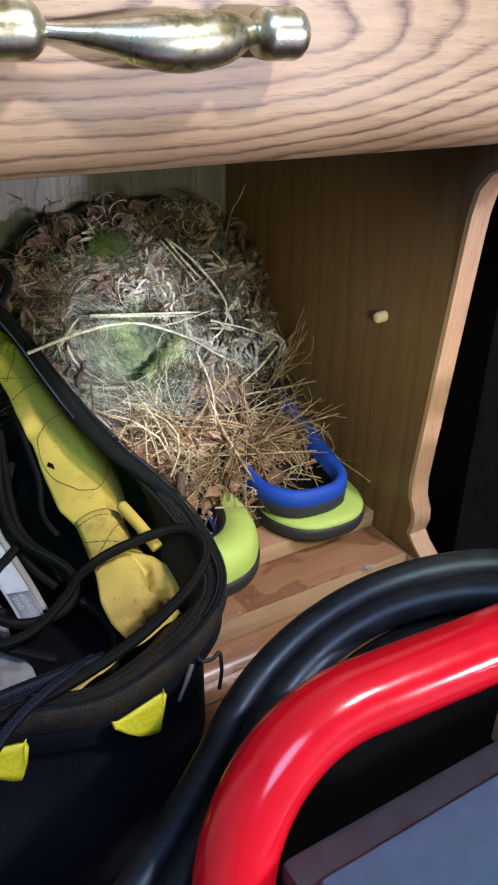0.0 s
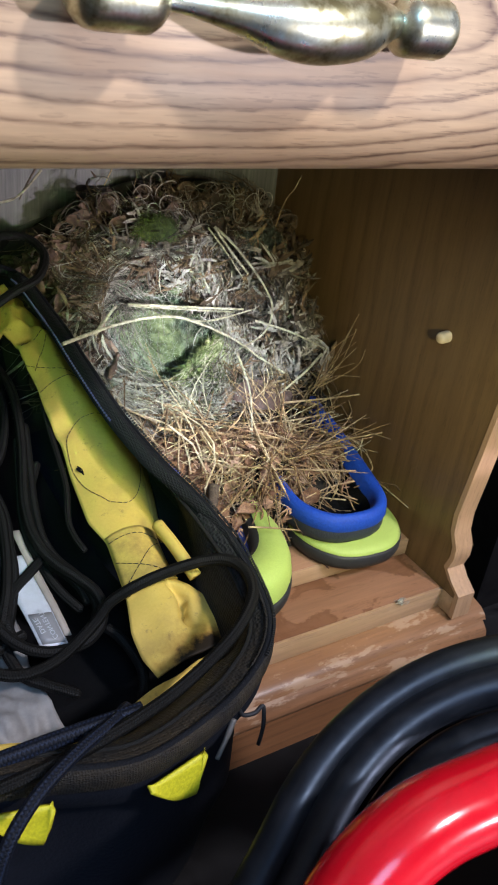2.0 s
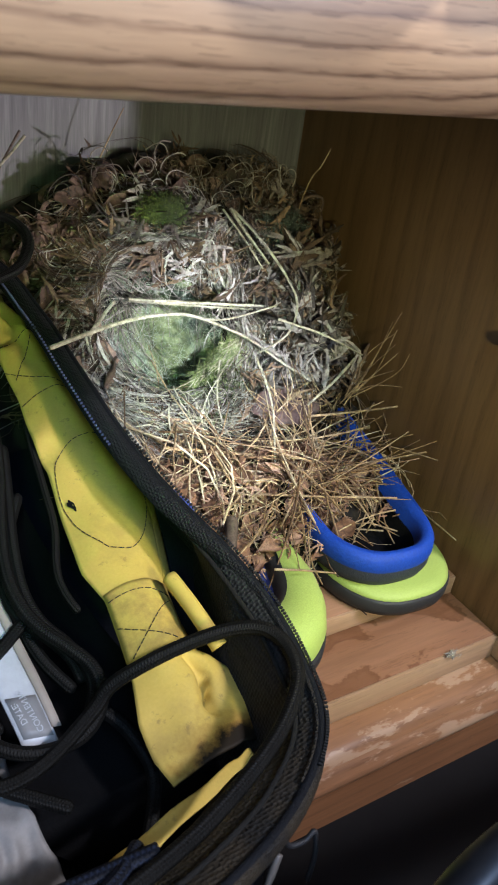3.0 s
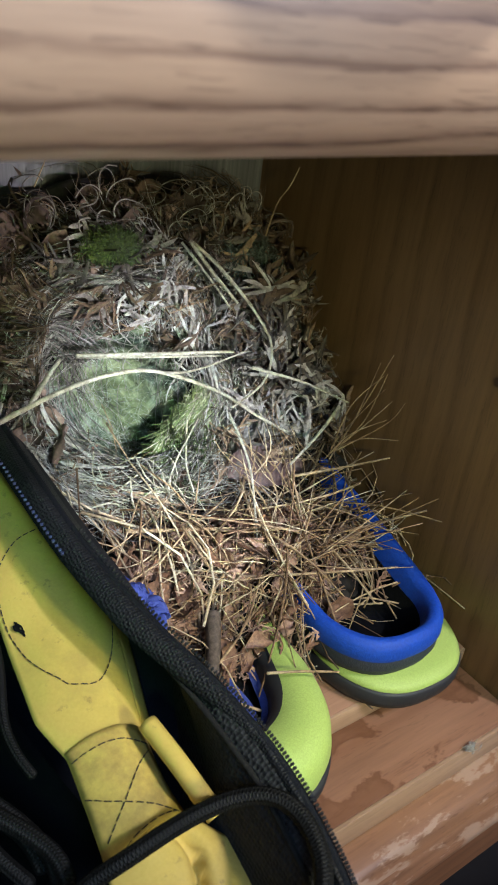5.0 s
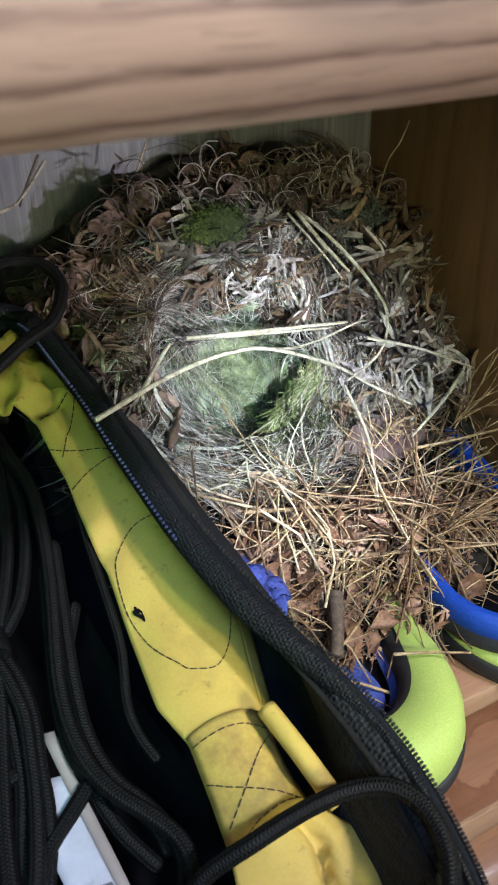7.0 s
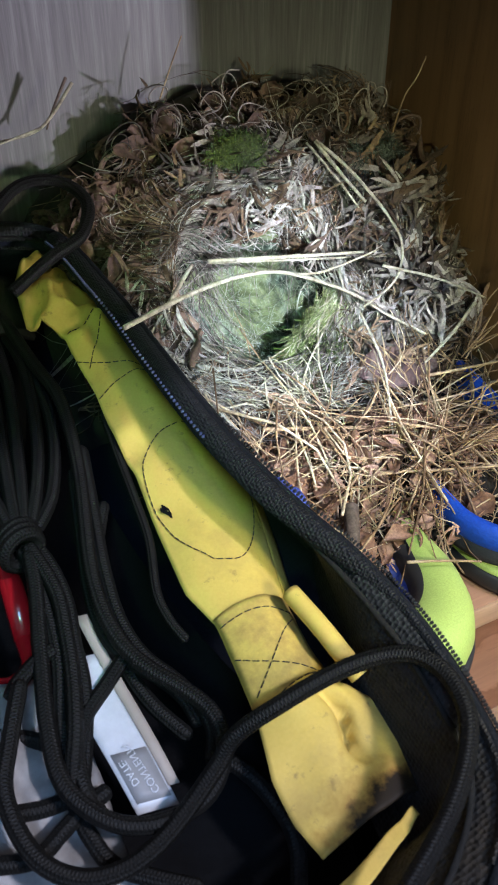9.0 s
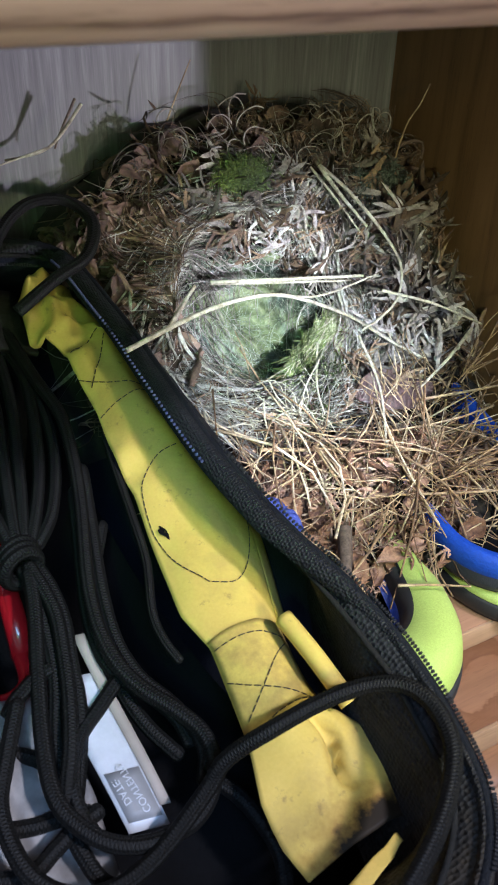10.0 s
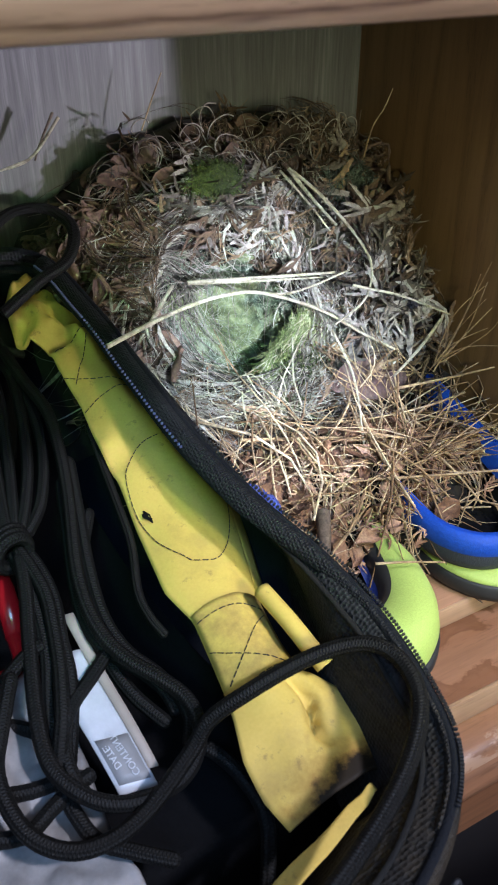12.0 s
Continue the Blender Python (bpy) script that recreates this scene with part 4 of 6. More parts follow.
cord("cord", [(-0.2464, 0.2067, 0.2460), (-0.2411, 0.1959, 0.2428), (-0.2370, 0.1668, 0.2340), (-0.2335, 0.1463, 0.2279), (-0.2355, 0.1258, 0.2217), (-0.2402, 0.1026, 0.2148), (-0.2479, 0.0745, 0.2064), (-0.2504, 0.0608, 0.2022), (-0.2508, 0.0502, 0.1990), (-0.2491, 0.0395, 0.1959), (-0.2448, 0.0302, 0.1931), (-0.2383, 0.0213, 0.1904), (-0.2333, 0.0122, 0.1877), (-0.2331, 0.0031, 0.1849), (-0.2378, -0.0051, 0.1825), (-0.2464, -0.0104, 0.1809), (-0.2588, -0.0107, 0.1808), (-0.2691, -0.0067, 0.1820), (-0.2766, 0.0016, 0.1845), (-0.2801, 0.0118, 0.1875), (-0.2783, 0.0276, 0.1923), (-0.2734, 0.0480, 0.1984), (-0.2681, 0.0684, 0.2045), (-0.2657, 0.0834, 0.2090)],
     label="long black braided cord looping round the printed pouch")
for points in (
        [(-0.2327, 0.1241, 0.2167), (-0.2387, 0.0962, 0.2083), (-0.2441, 0.0713, 0.2009), (-0.2462, 0.0522, 0.1952), (-0.2438, 0.0378, 0.1909), (-0.2379, 0.0270, 0.1876), (-0.2342, 0.0175, 0.1847), (-0.2338, 0.0081, 0.1819), (-0.2384, -0.0004, 0.1794)],
        [(-0.2390, 0.1165, 0.2129), (-0.2450, 0.0922, 0.2057), (-0.2504, 0.0704, 0.1991), (-0.2524, 0.0537, 0.1941), (-0.2496, 0.0413, 0.1904), (-0.2424, 0.0314, 0.1874), (-0.2372, 0.0223, 0.1837), (-0.2358, 0.0131, 0.1799)],
        [(-0.2492, 0.0403, 0.1911), (-0.2580, 0.0339, 0.1892), (-0.2678, 0.0266, 0.1870), (-0.2734, 0.0166, 0.1840), (-0.2745, 0.0077, 0.1813), (-0.2723, 0.0019, 0.1756)],
        [(-0.2400, 0.0115, 0.1784), (-0.2460, 0.0235, 0.1821), (-0.2489, 0.0341, 0.1852), (-0.2495, 0.0435, 0.1880), (-0.2482, 0.0566, 0.1920)],
        [(-0.2324, 0.0006, 0.1752), (-0.2291, -0.0042, 0.1737), (-0.2262, -0.0112, 0.1716), (-0.2243, -0.0211, 0.1687), (-0.2255, -0.0284, 0.1665), (-0.2290, -0.0352, 0.1644), (-0.2343, -0.0433, 0.1620)],
        [(-0.3046, 0.0020, 0.1776), (-0.2925, -0.0017, 0.1765), (-0.2834, 0.0017, 0.1775), (-0.2771, 0.0043, 0.1783), (-0.2677, 0.0068, 0.1790)],
        [(-0.2776, 0.0033, 0.1760), (-0.2769, -0.0018, 0.1745), (-0.2739, -0.0105, 0.1719), (-0.2658, -0.0173, 0.1698), (-0.2539, -0.0259, 0.1672)],
        [(-0.2960, 0.0381, 0.1834), (-0.2856, 0.0331, 0.1819), (-0.2779, 0.0274, 0.1802)],
        [(-0.2963, 0.0135, 0.1781), (-0.2866, 0.0109, 0.1773), (-0.2777, 0.0103, 0.1771)],
        [(-0.2654, 0.0856, 0.2097), (-0.2632, 0.0745, 0.2064), (-0.2623, 0.0632, 0.2030), (-0.2644, 0.0495, 0.1989), (-0.2670, 0.0370, 0.1951), (-0.2714, 0.0225, 0.1908), (-0.2760, 0.0134, 0.1840), (-0.2784, 0.0055, 0.1776)],
        [(-0.2671, 0.0878, 0.2073), (-0.2665, 0.0717, 0.2025), (-0.2672, 0.0571, 0.1981), (-0.2694, 0.0439, 0.1942), (-0.2741, 0.0296, 0.1879), (-0.2766, 0.0172, 0.1822), (-0.2771, 0.0071, 0.1771)],
        [(-0.2627, 0.0895, 0.2068), (-0.2600, 0.0768, 0.2030), (-0.2598, 0.0635, 0.1990), (-0.2624, 0.0499, 0.1950), (-0.2642, 0.0369, 0.1911), (-0.2685, 0.0242, 0.1842), (-0.2748, 0.0110, 0.1783)],
        [(-0.2668, 0.0941, 0.2112), (-0.2644, 0.1095, 0.2158), (-0.2610, 0.1298, 0.2219), (-0.2568, 0.1549, 0.2295), (-0.2559, 0.1738, 0.2351)],
        [(-0.2640, 0.0962, 0.2099), (-0.2597, 0.1124, 0.2147), (-0.2550, 0.1328, 0.2208), (-0.2503, 0.1552, 0.2276), (-0.2481, 0.1740, 0.2332), (-0.2476, 0.1875, 0.2373)],
        [(-0.2619, 0.0952, 0.2086), (-0.2552, 0.1093, 0.2128), (-0.2490, 0.1262, 0.2179), (-0.2437, 0.1481, 0.2244), (-0.2403, 0.1729, 0.2319), (-0.2420, 0.1908, 0.2372)],
        [(-0.2683, 0.0923, 0.2107), (-0.2697, 0.1038, 0.2141), (-0.2713, 0.1119, 0.2166), (-0.2737, 0.1179, 0.2184)],
        [(-0.2601, 0.0952, 0.2066), (-0.2505, 0.1070, 0.2101), (-0.2427, 0.1262, 0.2159), (-0.2383, 0.1456, 0.2217), (-0.2375, 0.1678, 0.2283)],
        [(-0.2690, 0.0481, 0.1974), (-0.2735, 0.0470, 0.1971), (-0.2788, 0.0443, 0.1963), (-0.2831, 0.0414, 0.1954), (-0.2859, 0.0380, 0.1944)],
        [(-0.2334, 0.0993, 0.2068), (-0.2439, 0.0805, 0.2011), (-0.2503, 0.0689, 0.1977)]):
    cord("cord", points, 0.0025)
cord("cord", [(-0.2195, 0.1337, 0.2231), (-0.2220, 0.1138, 0.2171), (-0.2240, 0.0926, 0.2108), (-0.2263, 0.0734, 0.2050), (-0.2318, 0.0546, 0.1994), (-0.2321, 0.0439, 0.1962), (-0.2299, 0.0347, 0.1934)], 0.0017, label="thin black cord along the yellow strap")

for k in range(3):
    turn = [(-0.2675 + 0.0062 * math.cos(a), 0.0885 + 0.0048 * (k - 1) * 0.9 + 0.002 * math.cos(a), 0.2095 + 0.0062 * math.sin(a) - 0.001 * k) for a in np.linspace(0, 2 * math.pi, 14, endpoint=False)]
    tagged(part("cord_knot", sweep(spline(turn, 4, True), 0.0025, 10, True), CORD, None), "black cord wrapped into a knot among the loops", "cord", "cords in the bag")

# black cord end over the front rim, its bluish sheen put into the colour
tagged(part("cord_end", sweep(spline([(-0.330, -0.070, 0.198), (-0.300, -0.069, 0.199), (-0.270, -0.0695, 0.2005), (-0.2465, -0.0705, 0.2015)], 8), 0.0032, 12), CORD_BLUE, None), "heat-sealed end of black cord lying on the bag rim", "cord", "cords in the bag")

tagged(part("cord_end", sweep(spline([(-0.2500, -0.0640, 0.1975), (-0.2600, -0.0735, 0.2040), (-0.2756, -0.0825, 0.2075), (-0.2918, -0.0925, 0.2080), (-0.3040, -0.1010, 0.2030), (-0.3100, -0.1050, 0.1900)], 8), 0.0024, 12), CORD_BLUE, None), "black cord hanging over the bag rim, bluish sheen put in its colour", "cord", "cords in the bag")

# wire zip pull at the bag's front corner
pull_wire = spline([(-0.2085, -0.0755, 0.1960), (-0.2050, -0.0770, 0.1860), (-0.1990, -0.0775, 0.1845), (-0.1950, -0.0770, 0.1860), (-0.1955, -0.0800, 0.1780), (-0.1975, -0.0815, 0.1690)], 8)
part("zip_pull", sweep(pull_wire, 0.0009, 8), SOLE, bag, "black cord zip pull")
part("zip_slider", sweep(spline([(-0.2100, -0.0790, 0.1880), (-0.2150, -0.0825, 0.1820), (-0.2200, -0.0855, 0.1765)], 5), [0.0013] * 5 + [0.0010] * 6, 8), WIRE, bag, "dull steel zip slider")

# red carabiner
clip = thing("carabiner", (-0.275, 0.075, 0.195), "glossy red metal carabiner among the black cords", "carabiner")
ring = spline([(-0.266, 0.104, 0.2075), (-0.276, 0.107, 0.2080), (-0.285, 0.098, 0.2050), (-0.289, 0.078, 0.1975), (-0.288, 0.060, 0.1905), (-0.279, 0.053, 0.1880), (-0.270, 0.0565, 0.1895), (-0.269, 0.070, 0.1940), (-0.268, 0.088, 0.2010)], 8, True)
ring = ring + np.array([-0.006, 0.0, -0.005])
part("frame", sweep(ring, 0.0034, 12, True), RED_METAL, clip)
part("gate", sweep([(-0.2745, 0.066, 0.1875), (-0.2725, 0.094, 0.1980)], 0.0041, 12), RED_METAL, clip, "red carabiner gate sleeve")

# clear bag with a printed card
film_rows = []
for i in range(44):
    v = i / 43
    film_rows.append([(-0.318 + (0.050 + 0.022 * max(0, 0.45 - v)) * u, -0.055 + 0.105 * v, 0.1580 + 0.36 * (-0.03 + 0.105 * v) + 0.006 * noise.noise(Vector((u * 3, v * 5, 1))) + 0.007 * abs(noise.noise(Vector((u * 4, v * 7, 4)))) + 0.003 * abs(noise.noise(Vector((u * 11, v * 17, 6))))) for u in np.linspace(0, 1, 32)])
tagged(part("plastic_bag", sheet(film_rows, 0.0012), FILM, None), "crumpled grey translucent plastic bag under the cords", "plastic bag")


def card_point(u, v, lift=0.0):
    x = -0.263 + 0.012 * u + (-0.008 + 0.002 * u) * v
    y = -0.002 - 0.002 * u + 0.050 * v
    return (x, y, 0.1755 + 0.36 * y + 0.0012 * math.sin(5 * v) + lift)


card = part("printed_pouch", sheet([[card_point(u, v) for u in np.linspace(0, 1, 6)] for v in np.linspace(0, 1, 16)], 0.001), PAPER, None)
tagged(card, "white printed pouch with a contents and date panel", "pouch")
part("pouch_edge", sheet([[card_point(u, v, 0.0005) for u in (0.97, 1.1, 1.24)] for v in np.linspace(0.10, 1.25, 14)], 0.0006), SEAM, card, "beige side seam of the pouch")
part("label_panel", sheet([[card_point(u, v, 0.0003) for u in np.linspace(0.10, 0.93, 4)] for v in np.linspace(0.05, 0.34, 6)], 0.0002), INK, card, "grey write-on panel")


def lettering(text, at, size, m, parent):
    curve = bpy.data.curves.new("words", "FONT")
    curve.body, curve.size, curve.extrude = text, size, 0.00005
    curve.align_x = "LEFT"
    tmp = bpy.data.objects.new("words", curve)
    scene.collection.objects.link(tmp)
    me = bpy.data.meshes.new_from_object(tmp.evaluated_get(bpy.context.evaluated_depsgraph_get()))
    bpy.data.objects.remove(tmp)
    me.transform(m)
    me.materials.append(PAPER)
    return hang(new("lettering", me), parent, "white printed words")


slope = math.degrees(math.atan(0.46))
for text, u, v in (("CONTENTS:", 0.56, 0.07), ("DATE:", 0.22, 0.13)):
    at = card_point(u, v, 0.0009)
    lettering(text, at, 0.0031, Matrix.Translation(at) @ pose(0, 0, 0, slope, 0, 0) @ pose(0, 0, 0, 0, 0, 103) @ Matrix.Diagonal((1, -1, 1, 1)), card)

# white plastic strip beside the pouch
strip = [[Vector((-0.2705, 0.0505, 0.1911)).lerp(Vector((-0.2712, 0.0313, 0.1854)), v).lerp(Vector((-0.2655, 0.0541, 0.1922)).lerp(Vector((-0.2681, 0.0315, 0.1854)), v), u) + Vector((0, 0, 0.0008 * math.sin(4 * v))) for u in np.linspace(0, 1, 4)] for v in np.linspace(0, 1, 10)]
tagged(part("plastic_strip", sheet(strip, 0.0008), PAPER, None), "narrow white plastic strip under the black cords", "plastic strip")

# lint caught on the shelf's edge
lint_rng = np.random.default_rng(3)
verts, faces = [], []
for _ in range(46):
    p = np.array([-0.037, 0.0035, 0.1205]) + lint_rng.normal(0, 0.0008, 3) * np.array([1.6, 0.8, 0.6])
    p[2] = max(p[2], 0.1199)
    pts = [p + lint_rng.normal(0, 0.0011, 3) * s for s in (0, 0.6, 1.0, 1.4)]
    for k in pts:
        k[2] = max(k[2], 0.1198)
    v, f, _u = sweep(spline(pts, 3), 0.00012, 4)
    faces += [tuple(len(verts) + i for i in q) for q in f]
    verts += v
tagged(part("lint_tuft", (verts, faces), LINT, None), "small tuft of whitish lint on the shelf edge", "lint")

# ---- red frame, hose and plastic tote in front of the nightstand ----
cart = thing("tubular_frame", (-0.20, -0.17, FLOOR), "glossy red bent tubular metal frame standing before the nightstand", "frame")
C, A, B = np.array([-0.262, -0.169, 0.2465]), np.array([-0.256, -0.215, 0.170]), np.array([-0.1414, -0.1790, 0.2486])
d1, d2 = (A - C) / np.linalg.norm(A - C), (B - C) / np.linalg.norm(B - C)
bend, ang = 0.057, math.acos(float(d1 @ d2))
cut = bend / math.tan(ang / 2)
mid = (d1 + d2) / np.linalg.norm(d1 + d2)
centre = C + mid * math.hypot(cut, bend)
v1, v2, th = C + d1 * cut - centre, C + d2 * cut - centre, math.pi - ang
arc = [centre + (math.sin((1 - s) * th) * v1 + math.sin(s * th) * v2) / math.sin(th) for s in np.linspace(0, 1, 26)]
foot = C + d1 * ((C[2] - FLOOR - 0.0005) / -d1[2])
tube_line = [foot + (C + d1 * cut - foot) * s for s in np.linspace(0, 1, 10)[:-1]] + arc + [C + d2 * (cut + (0.36 - cut) * s) for s in np.linspace(0, 1, 24)[1:]]
end = tube_line[-1]
for a in np.linspace(0, math.pi / 2, 10)[1:]:
    tube_line.append(end + d2 * 0.05 * math.sin(a) + np.array([0, 0, -0.05 * (1 - math.cos(a))]))
tube_line.append(np.array([tube_line[-1][0] + 0.002, tube_line[-1][1], FLOOR + 0.0005]))
part("frame_tube", sweep(tube_line, 0.0125, 28), RED, cart, "glossy red painted steel tube")

hose = thing("hose_coil", (-0.17, -0.13, FLOOR), "coil of thick black rubber hose beside the red frame", "hose")
HC, HN, HR = np.array([-0.169, -0.229, 0.221]), (3.685, 1.226), 0.113
hn = np.array([math.cos(HN[1]) * math.cos(HN[0]), math.cos(HN[1]) * math.sin(HN[0]), math.sin(HN[1])])
hu = np.cross(hn, [0, 0, 1.0])
hu /= np.linalg.norm(hu)
hv = np.cross(hn, hu)


def loop(radius, drop, tube, wob):
    """One turn round the far side, whose ends fall to the floor."""
    out = []
    for i in range(97):
        a = 2 * math.pi * i / 96
        r = radius + 0.002 * math.sin(2 * a + wob)
        out.append(HC + r * (math.cos(a) * hu + math.sin(a) * hv) - hn * drop)
    ahead = [i for i in range(96) if out[i][1] > -0.176 and not 0 < i < 40]
    start = next(i for i in ahead if (i - 1) % 96 not in ahead)
    line = [out[(start + k) % 96] for k in range(len(ahead))]

    def tail(p, d):
        d = d / np.linalg.norm(d)
        return [p + d * 0.03 * math.sin(q) + np.array([0, 0, -1]) * 0.03 * (1 - math.cos(q)) for q in np.linspace(0.15, math.pi / 2, 8)]

    # the near side runs off nearly straight, past the bag
    line += [line[-1] + np.array(v) for v in ((-0.0120, -0.0075, -0.0055), (-0.0240, -0.0145, -0.0100), (-0.0360, -0.0210, -0.0140), (-0.0480, -0.0270, -0.0180), (-0.0670, -0.0360, -0.0250))]
    d_first, d_last = line[0] - line[2], line[-1] - line[-2]
    first, last = line[0], line[-1]
    t0, t1 = tail(first, d_first), tail(last, d_last)
    ground0, ground1 = np.array([t0[-1][0], t0[-1][1], FLOOR + 0.0005]), np.array([t1[-1][0], t1[-1][1], FLOOR + 0.0005])
    return sweep([ground0] + t0[::-1] + line + t1 + [ground1], tube, 16)


for radius, drop, tube, wob in ((HR - 0.0065, 0.004, 0.0065, 0.3), (HR - 0.019, 0.0045, 0.0068, 1.4), (HR - 0.033, 0.013, 0.0068, 2.2), (HR - 0.010, 0.017, 0.0065, 4.0), (HR - 0.025, 0.020, 0.0065, 5.0)):
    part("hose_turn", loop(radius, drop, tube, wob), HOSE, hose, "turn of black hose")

tote = thing("storage_tote", (-0.05, -0.34, FLOOR), "slate grey plastic storage tote with a ridged rim", "storage box")
part("tote_body", block((-0.228, -0.46, FLOOR), (0.16, -0.208, 0.212), 0.012, 3), TOTE_DARK, tote)
part("tote_rim", block((-0.242, -0.47, 0.210), (0.17, -0.194, 0.2225), 0.003), TOTE_DARK, tote, "charcoal rim")
part("tote_lid", block((-0.237, -0.462, 0.2227), (0.160, -0.2065, 0.2262), 0.002), TOTE, tote, "slate grey lid")
tagged(part("cardboard_sheet", block((-0.012, -0.118, FLOOR), (0.11, -0.098, FLOOR + 0.024), 0.001), CREAM, None), "cream cardboard piece on the floor by the frame", "cardboard")

# ---- nest ----
nest = thing("bird_nest", (-0.11, 0.19, BOARD), "bird nest of straw, dry leaves and moss with a lined cup", "bird nest")
CUP = np.array([-0.124, 0.178, 0.233])
rng = np.random.default_rng(7)
SLOPE = np.array([0.0, -1.3, 1.0]) / math.hypot(1.3, 1.0)     # out of the bank
UPHILL = np.array([0.0, 1.0, 1.3]) / math.hypot(1.3, 1.0)
DIG = np.array([0.40, 0.10, -0.92]) / math.sqrt(0.40 ** 2 + 0.10 ** 2 + 0.92 ** 2)     # the cup sinks down and to one side
U0, U1, V0, V1 = -0.095, 0.122, -0.112, 0.108


def lumps(u, v):
    return noise.noise(Vector((u * 24, v * 24, 0))) * 0.014 + noise.noise(Vector((u * 60, v * 60, 3))) * 0.011 + noise.noise(Vector((u * 140, v * 140, 5))) * 0.002


def cup_depth(u, v):
    """A dish, deepest in a hole at its inner side, with a raised lip."""
    r = math.hypot((u - 0.001) / 0.041, (v - 0.007) / 0.037)
    dish = 0.034 * (1 - r * r) if r < 1 else -0.006 * math.exp(-((r - 1.22) / 0.20) ** 2)
    return dish + 0.015 * math.exp(-((u - 0.020) / 0.018) ** 2 - ((v + 0.002) / 0.013) ** 2)


def bank_point(u, v, lift=0.0):
    """A place on the nest's sloping face: u across, v uphill from the cup."""
    top = 0.096 - (0.040 if u < 0.02 else 0.020) * ((u - 0.02) / 0.10) ** 2 + 0.012 * noise.noise(Vector((u * 18, 0.5, 9)))
    edge = max(0.0, (v - top) / 0.025) ** 2 * 0.020 + max(0.0, (-u - 0.058) / 0.03) ** 2 * 0.020
    r = math.hypot(u / 0.05, v / 0.045)
    dome = 0.008 * math.exp(-((u - 0.025) / 0.06) ** 2) * min(1.0, max(0.0, (v - 0.035) / 0.03))
    depth = cup_depth(u, v)
    out = lumps(u, v) * min(1.0, 0.25 + 0.6 * r) - edge + lift + dome + max(0.0, -depth)
    p = CUP + np.array([u, 0, 0]) + UPHILL * v + SLOPE * (out - 0.004) + DIG * max(0.0, depth)
    p[0] = min(p[0], -0.004)
    p[1] = min(p[1], 0.254)
    p[2] = max(p[2], BOARD + 0.001)
    return p


def covered(u, v):
    """Whether the nest reaches there."""
    rag = 0.010 * noise.noise(Vector((u * 30, v * 30, 21)))
    return v < 0.100 - (0.036 if u < 0.02 else 0.020) * ((u - 0.02) / 0.10) ** 2 + rag and u > (-0.080 if v > 0.05 else -0.064) - max(0, 0.03 - v) * 0.30 + rag and u < 0.122


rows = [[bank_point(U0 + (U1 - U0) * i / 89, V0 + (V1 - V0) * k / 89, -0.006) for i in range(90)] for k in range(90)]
part("nest_mass", sheet(rows + [[(p[0], min(0.255, p[1] + 0.008), p[2] - 0.01) for p in rows[-1]]] + [[(p[0], 0.255, BOARD + 0.001) for p in rows[-1]]]), MOUND, nest, "near-black body of the nest, shade of the gaps put in its colour")


def frame_at(u, v):
    """Out, across and uphill directions at a place, following the cup."""
    e = 0.003
    a = bank_point(u + e, v) - bank_point(u - e, v)
    b = bank_point(u, v + e) - bank_point(u, v - e)
    n = np.cross(a, b)
    n /= np.linalg.norm(n) + 1e-9
    a /= np.linalg.norm(a) + 1e-9
    return n, a, np.cross(n, a)


class Tangle:
    """Collects many thin pieces into one mesh."""

    def __init__(self):
        self.verts, self.faces = [], []

    def stem(self, pts, r, sides=4):
        pts = np.asarray(pts)
        rad = r * np.linspace(1.0, 0.5, len(pts))
        v, f, _ = sweep(pts, rad, sides)
        base = len(self.verts)
        self.verts += v
        self.faces += [tuple(base + k for k in q) for q in f]

    def ribbon(self, pts, width, nrm, fold=0.3, blunt=0.85, root=None):
        """A leaf blade: pointed, folded along its middle; root: the vertices it grows from."""
        pts = np.asarray(pts)
        n = len(pts)
        tan = np.gradient(pts, axis=0)
        tan /= np.linalg.norm(tan, axis=1)[:, None] + 1e-9
        base = len(self.verts)
        if root is not None:
            base -= 3
        for i in range(0 if root is None else 1, n):
            s = i / (n - 1)
            w = width * (math.sin(math.pi * min(1, 0.16 + 0.83 * s)) ** blunt) * 0.5
            side = np.cross(tan[i], nrm)
            side /= np.linalg.norm(side) + 1e-9
            self.verts += [pts[i] - side * w, pts[i] + nrm * (w * fold), pts[i] + side * w]
        for i in range(n - 1):
            a, b = base + 3 * i, base + 3 * i + 3
            l, m, r = (a, a + 1, a + 2) if i or root is None else root
            self.faces += [(l, m, b + 1, b), (m, r, b + 2, b + 1)]
        return base

    def geo(self):
        return self.verts, self.faces


def curved(p, d, nrm, length, curl, lift, n=6):
    """A line from p along d that bends sideways by curl and out by lift."""
    side = np.cross(nrm, d)
    out = []
    for i in range(n):
        s = i / (n - 1)
        out.append(p + d * length * (s - 0.5) + side * curl * length * (s - 0.5) ** 2 * 2 + nrm * lift * (1 - 2 * (s - 0.5) ** 2) + nrm * lift * 0.8 * math.sin(5 * s))
    return out


def clamp_in(pts):
    pts = np.asarray(pts)
    pts[:, 0] = np.clip(pts[:, 0], np.where(pts[:, 1] > 0.175, -0.225, -0.1965), -0.0015)
    pts[:, 1] = np.minimum(pts[:, 1], 0.2575)
    pts[:, 2] = np.maximum(pts[:, 2], BOARD + 0.0008)
    return pts


